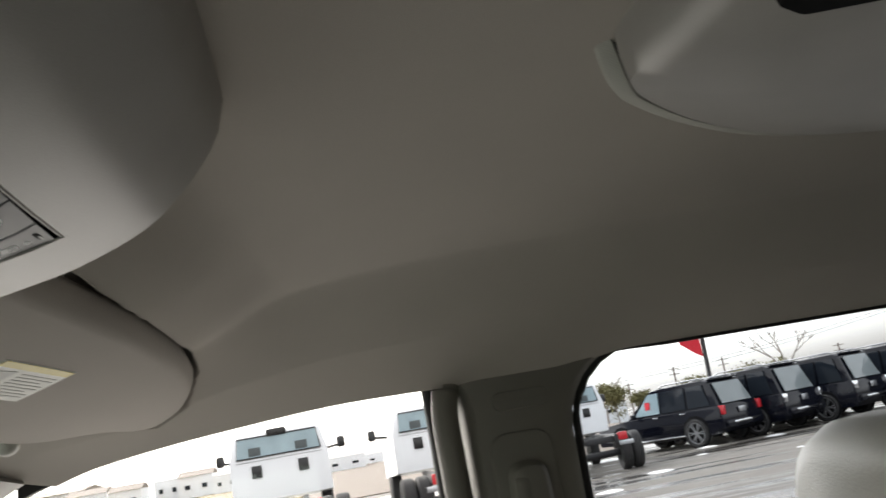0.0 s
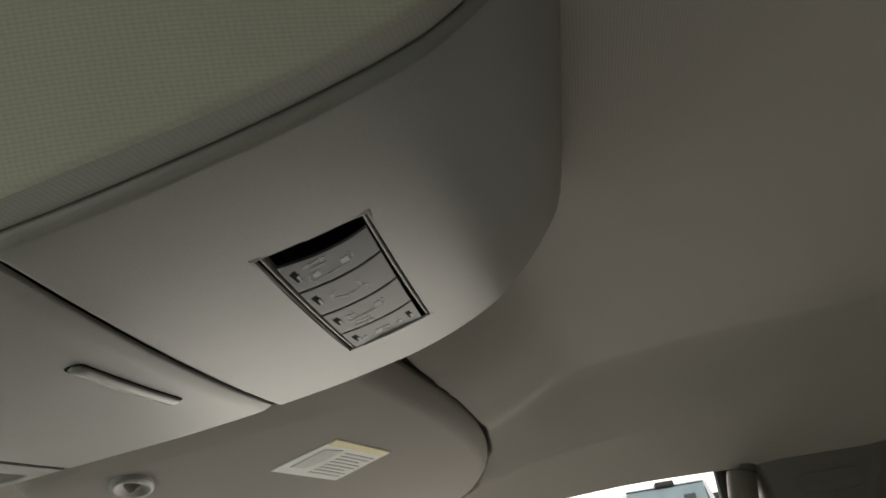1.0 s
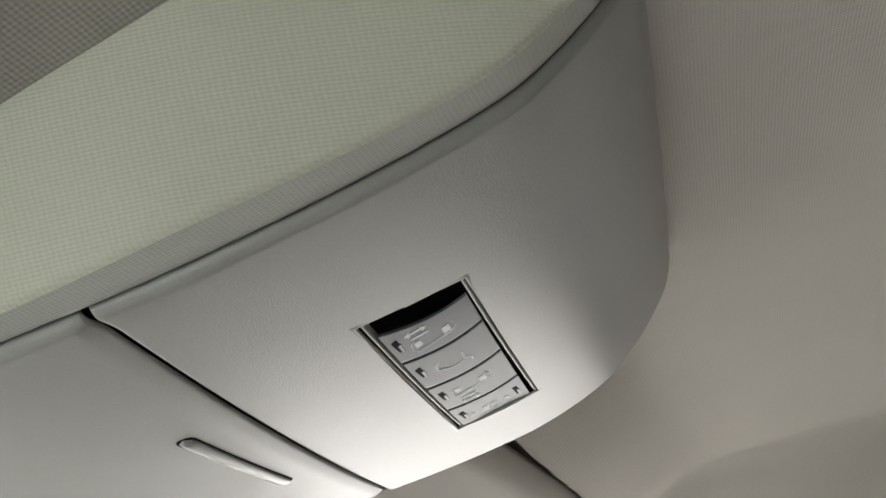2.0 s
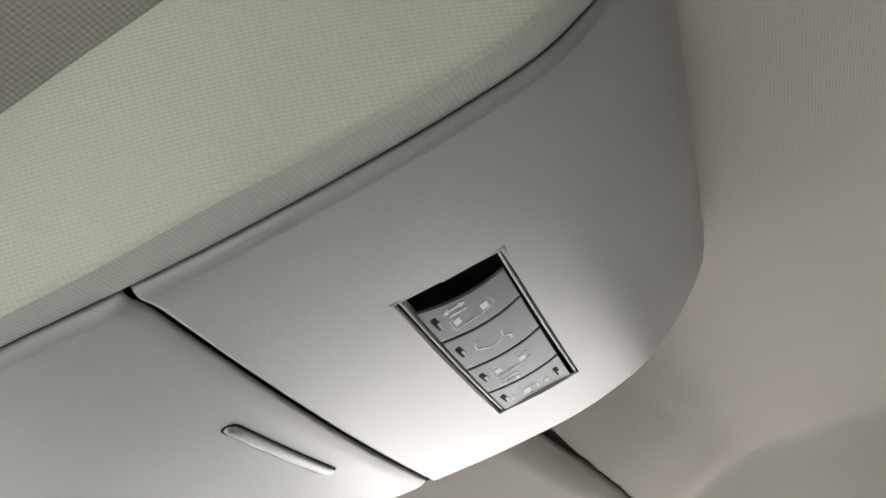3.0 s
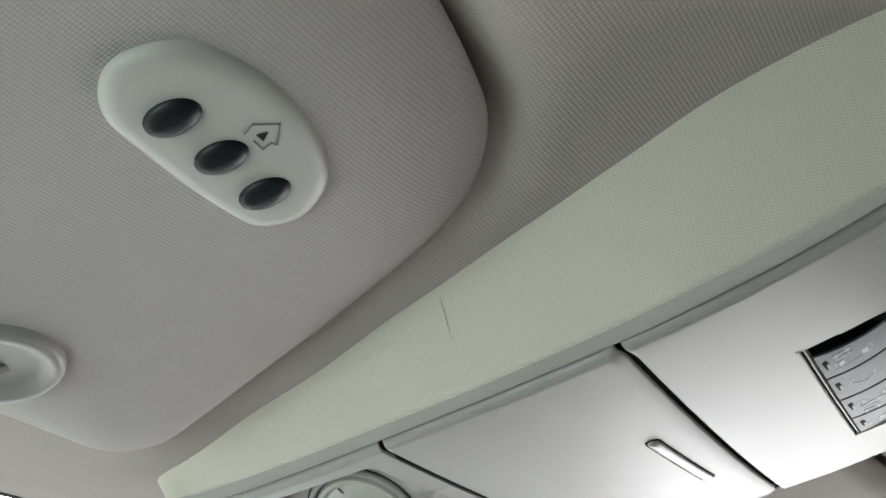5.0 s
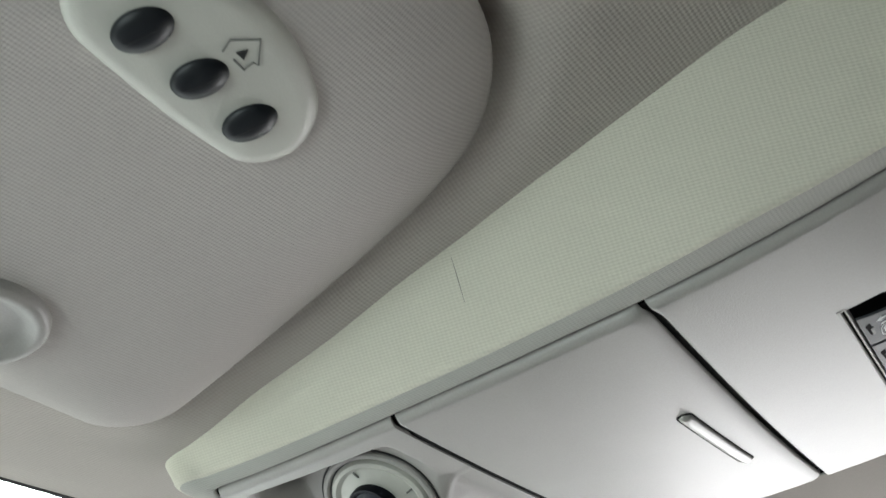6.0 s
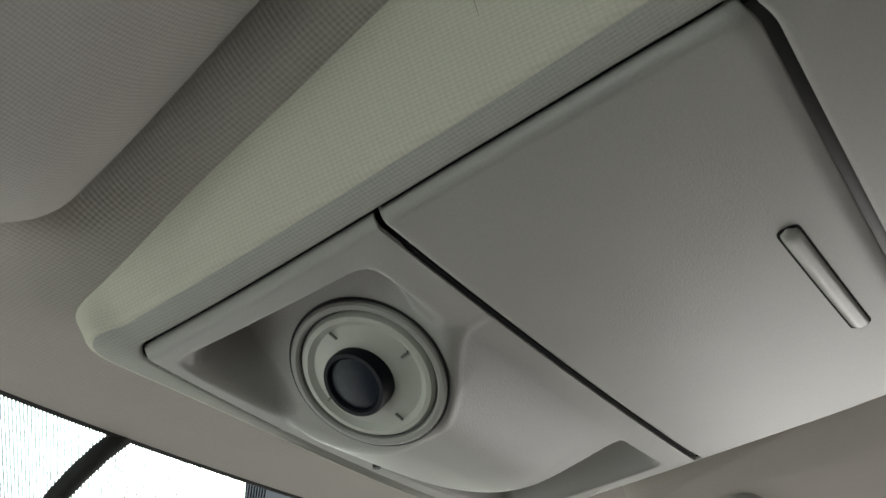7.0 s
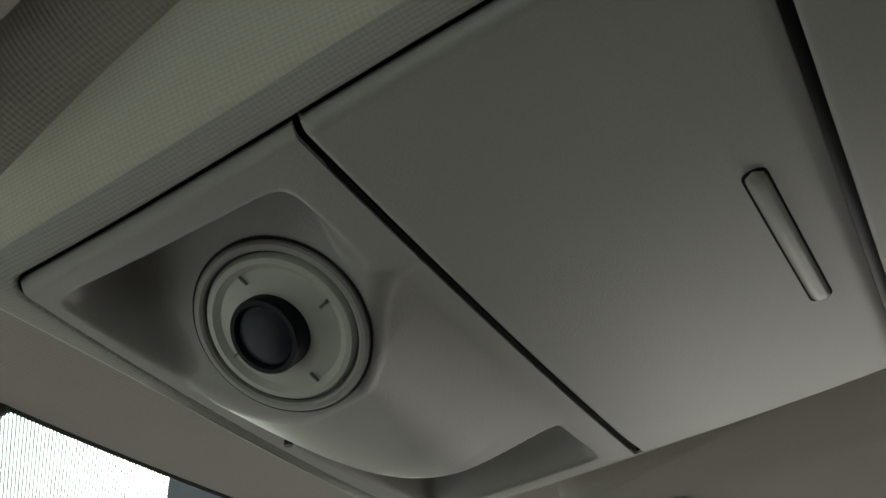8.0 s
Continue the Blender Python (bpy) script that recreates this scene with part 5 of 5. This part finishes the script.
part("pole", tube([(38.6, -15.2, GROUND), (38.6, -15.35, 4.4)], 0.10, 10), STEEL, flag)
part("flag", sheet(lambda u, v: (38.6 + 0.10 * math.sin(5 * u), -15.2 + 0.95 * u, 4.3 - v * (1.35 - 0.65 * u)), span(0, 1, 12), span(0, 1, 8), (0.02, 0, 0)), RED_CLOTH, flag)

rng = random.Random(4)


def bare_tree(x, y, high, leaf=None, label=""):
    t = thing("tree", label, "tree", (x, y, GROUND))
    limbs = []
    def grow(p, d, ln, r, depth):
        q = p + d * ln
        limbs.append(tube([p, (p + q) / 2 + Vector((rng.uniform(-1, 1), rng.uniform(-1, 1), 0)) * ln * 0.06, q], [r, r * 0.8, r * 0.6], 5))
        if depth:
            for _ in range(3 if depth > 1 else 4):
                nd = (d + Vector((rng.uniform(-0.8, 0.8), rng.uniform(-0.8, 0.8), rng.uniform(0.0, 0.5)))).normalized()
                grow(q, nd, ln * rng.uniform(0.55, 0.8), r * 0.55, depth - 1)
        tips.append(q)
    tips = []
    grow(Vector((x, y, GROUND)), Vector((0, 0, 1)), high * 0.30, high * 0.02, 4 if leaf is None else 3)
    part("trunk", merge(*limbs), BARK, t)
    if leaf:
        bm = bmesh.new()
        for q in tips:
            for _ in range(46):
                c = q + Vector((rng.gauss(0, 1), rng.gauss(0, 1), rng.gauss(0, 0.7))) * high * 0.08
                s = high * 0.026
                a = Vector((rng.uniform(-1, 1), rng.uniform(-1, 1), rng.uniform(-1, 1))) * s
                b = Vector((rng.uniform(-1, 1), rng.uniform(-1, 1), rng.uniform(-1, 1))) * s
                bm.faces.new([bm.verts.new(c + k) for k in (a, b, -a, -b)])
        part("crown", bm, leaf, t, smooth=False)
    return t


bare_tree(55.0, -26.8, 6.2, None, "bare grey winter tree behind the parked row")
bare_tree(66.0, -18.6, 3.9, LEAF, "low olive-leaved tree beyond the lot")
bare_tree(72.0, -19.5, 5.2, None, "bare grey tree beyond the lot")
for x, y, h in ((74, -27.5, 3.6), (76, -29.5, 3.2), (70, -30.5, 3.8), (84, -26, 3.2), (62, -29, 3.4), (80, -34, 3.3)):
    bare_tree(x, y, h, LEAF, "dark olive tree in the far line")

for x, y, h in ((88, -31.2, 4.4), (88, -36.3, 4.5), (88, -48.5, 3.9), (95, -28.5, 3.8)):
    up = thing("utility_pole", "wooden utility pole with crossarms", "utility pole", (x, y, GROUND), group="utility poles")
    part("pole", tube([(x, y, GROUND), (x, y, h)], 0.08, 8), WOOD, up)
    for dz in (0.2, 0.7):
        part("crossarm", box((0.07, 1.1, 0.07), (x, y, h - dz)), WOOD, up, smooth=False)
for dz in (0.2, 0.5):
    w = part("power_line", tube([(89 - 8 * k, -25 - 26 * k, 4.4 - dz - 0.5 * math.sin(k * math.pi) + 2.0 * k) for k in span(0, 1, 12)], 0.018, 5), STEEL)
    tagged(w, "thin dark overhead power line", "power line")


NAVY = shade("dark_cladding", (0.05, 0.05, 0.075), rough=0.4, vary=0.15, grain=2)


def house(x, y, wide, deep, high, label, roof=True, wall=SIDING):
    """A far low building whose long side faces the lot."""
    h = thing("house", label, "building", (x, y, GROUND), group="far low buildings")
    base = GROUND
    part("wall", box((deep, wide, high + 1.0), (x, y, base + (high + 1.0) / 2 - 0.2)), wall, h, smooth=False)
    if roof:
        part("roof", loft([[(x - deep * 0.55, yy, base + high + 0.8), (x, yy, base + high + 1.25), (x + deep * 0.55, yy, base + high + 0.8)] for yy in (y - wide * 0.53, y + wide * 0.53)]), ROOFING, h, smooth=False)
    n = max(2, int(wide / 2.6))
    for k in range(n):
        part("window", box((0.06, wide / n * 0.30, high * 0.24), (x - deep / 2 - 0.02, y - wide / 2 + (k + 0.5) * wide / n, base + high * 0.62 + 0.5)), CAR_GLASS, h, smooth=False)
    return h


for x, y, wide, high, roofed in ((82, 23.0, 3.2, 1.5, True), (80, 19.4, 2.6, 1.3, True), (83, 16.6, 2.2, 1.6, False), (81, 13.9, 2.8, 1.5, True), (79, 11.2, 2.0, 1.2, False), (84, 8.6, 2.4, 1.3, True)):
    house(x, y, wide, 3, high, "low white house with a brown roof beyond the field" if roofed else "white travel trailer in the far storage row", roofed)
house(84, 1.6, 3.6, 3, 0.9, "small white trailer beyond the lot", False)
house(92, -1.6, 3.0, 3, 0.7, "small white trailer beyond the lot", False)
house(90, -12.0, 9, 6, 1.4, "pale low house beyond the lot")
house(95, -22.0, 10, 6, 1.4, "pale low house beyond the lot")
house(100, 36, 16, 8, 2.2, "pale long shed beyond the field")
# tall block put up for the dark shape beyond the glass
tower = house(36, 30.5, 7, 8, 20, "dark blue-grey dealership tower beyond the windshield", False, NAVY)
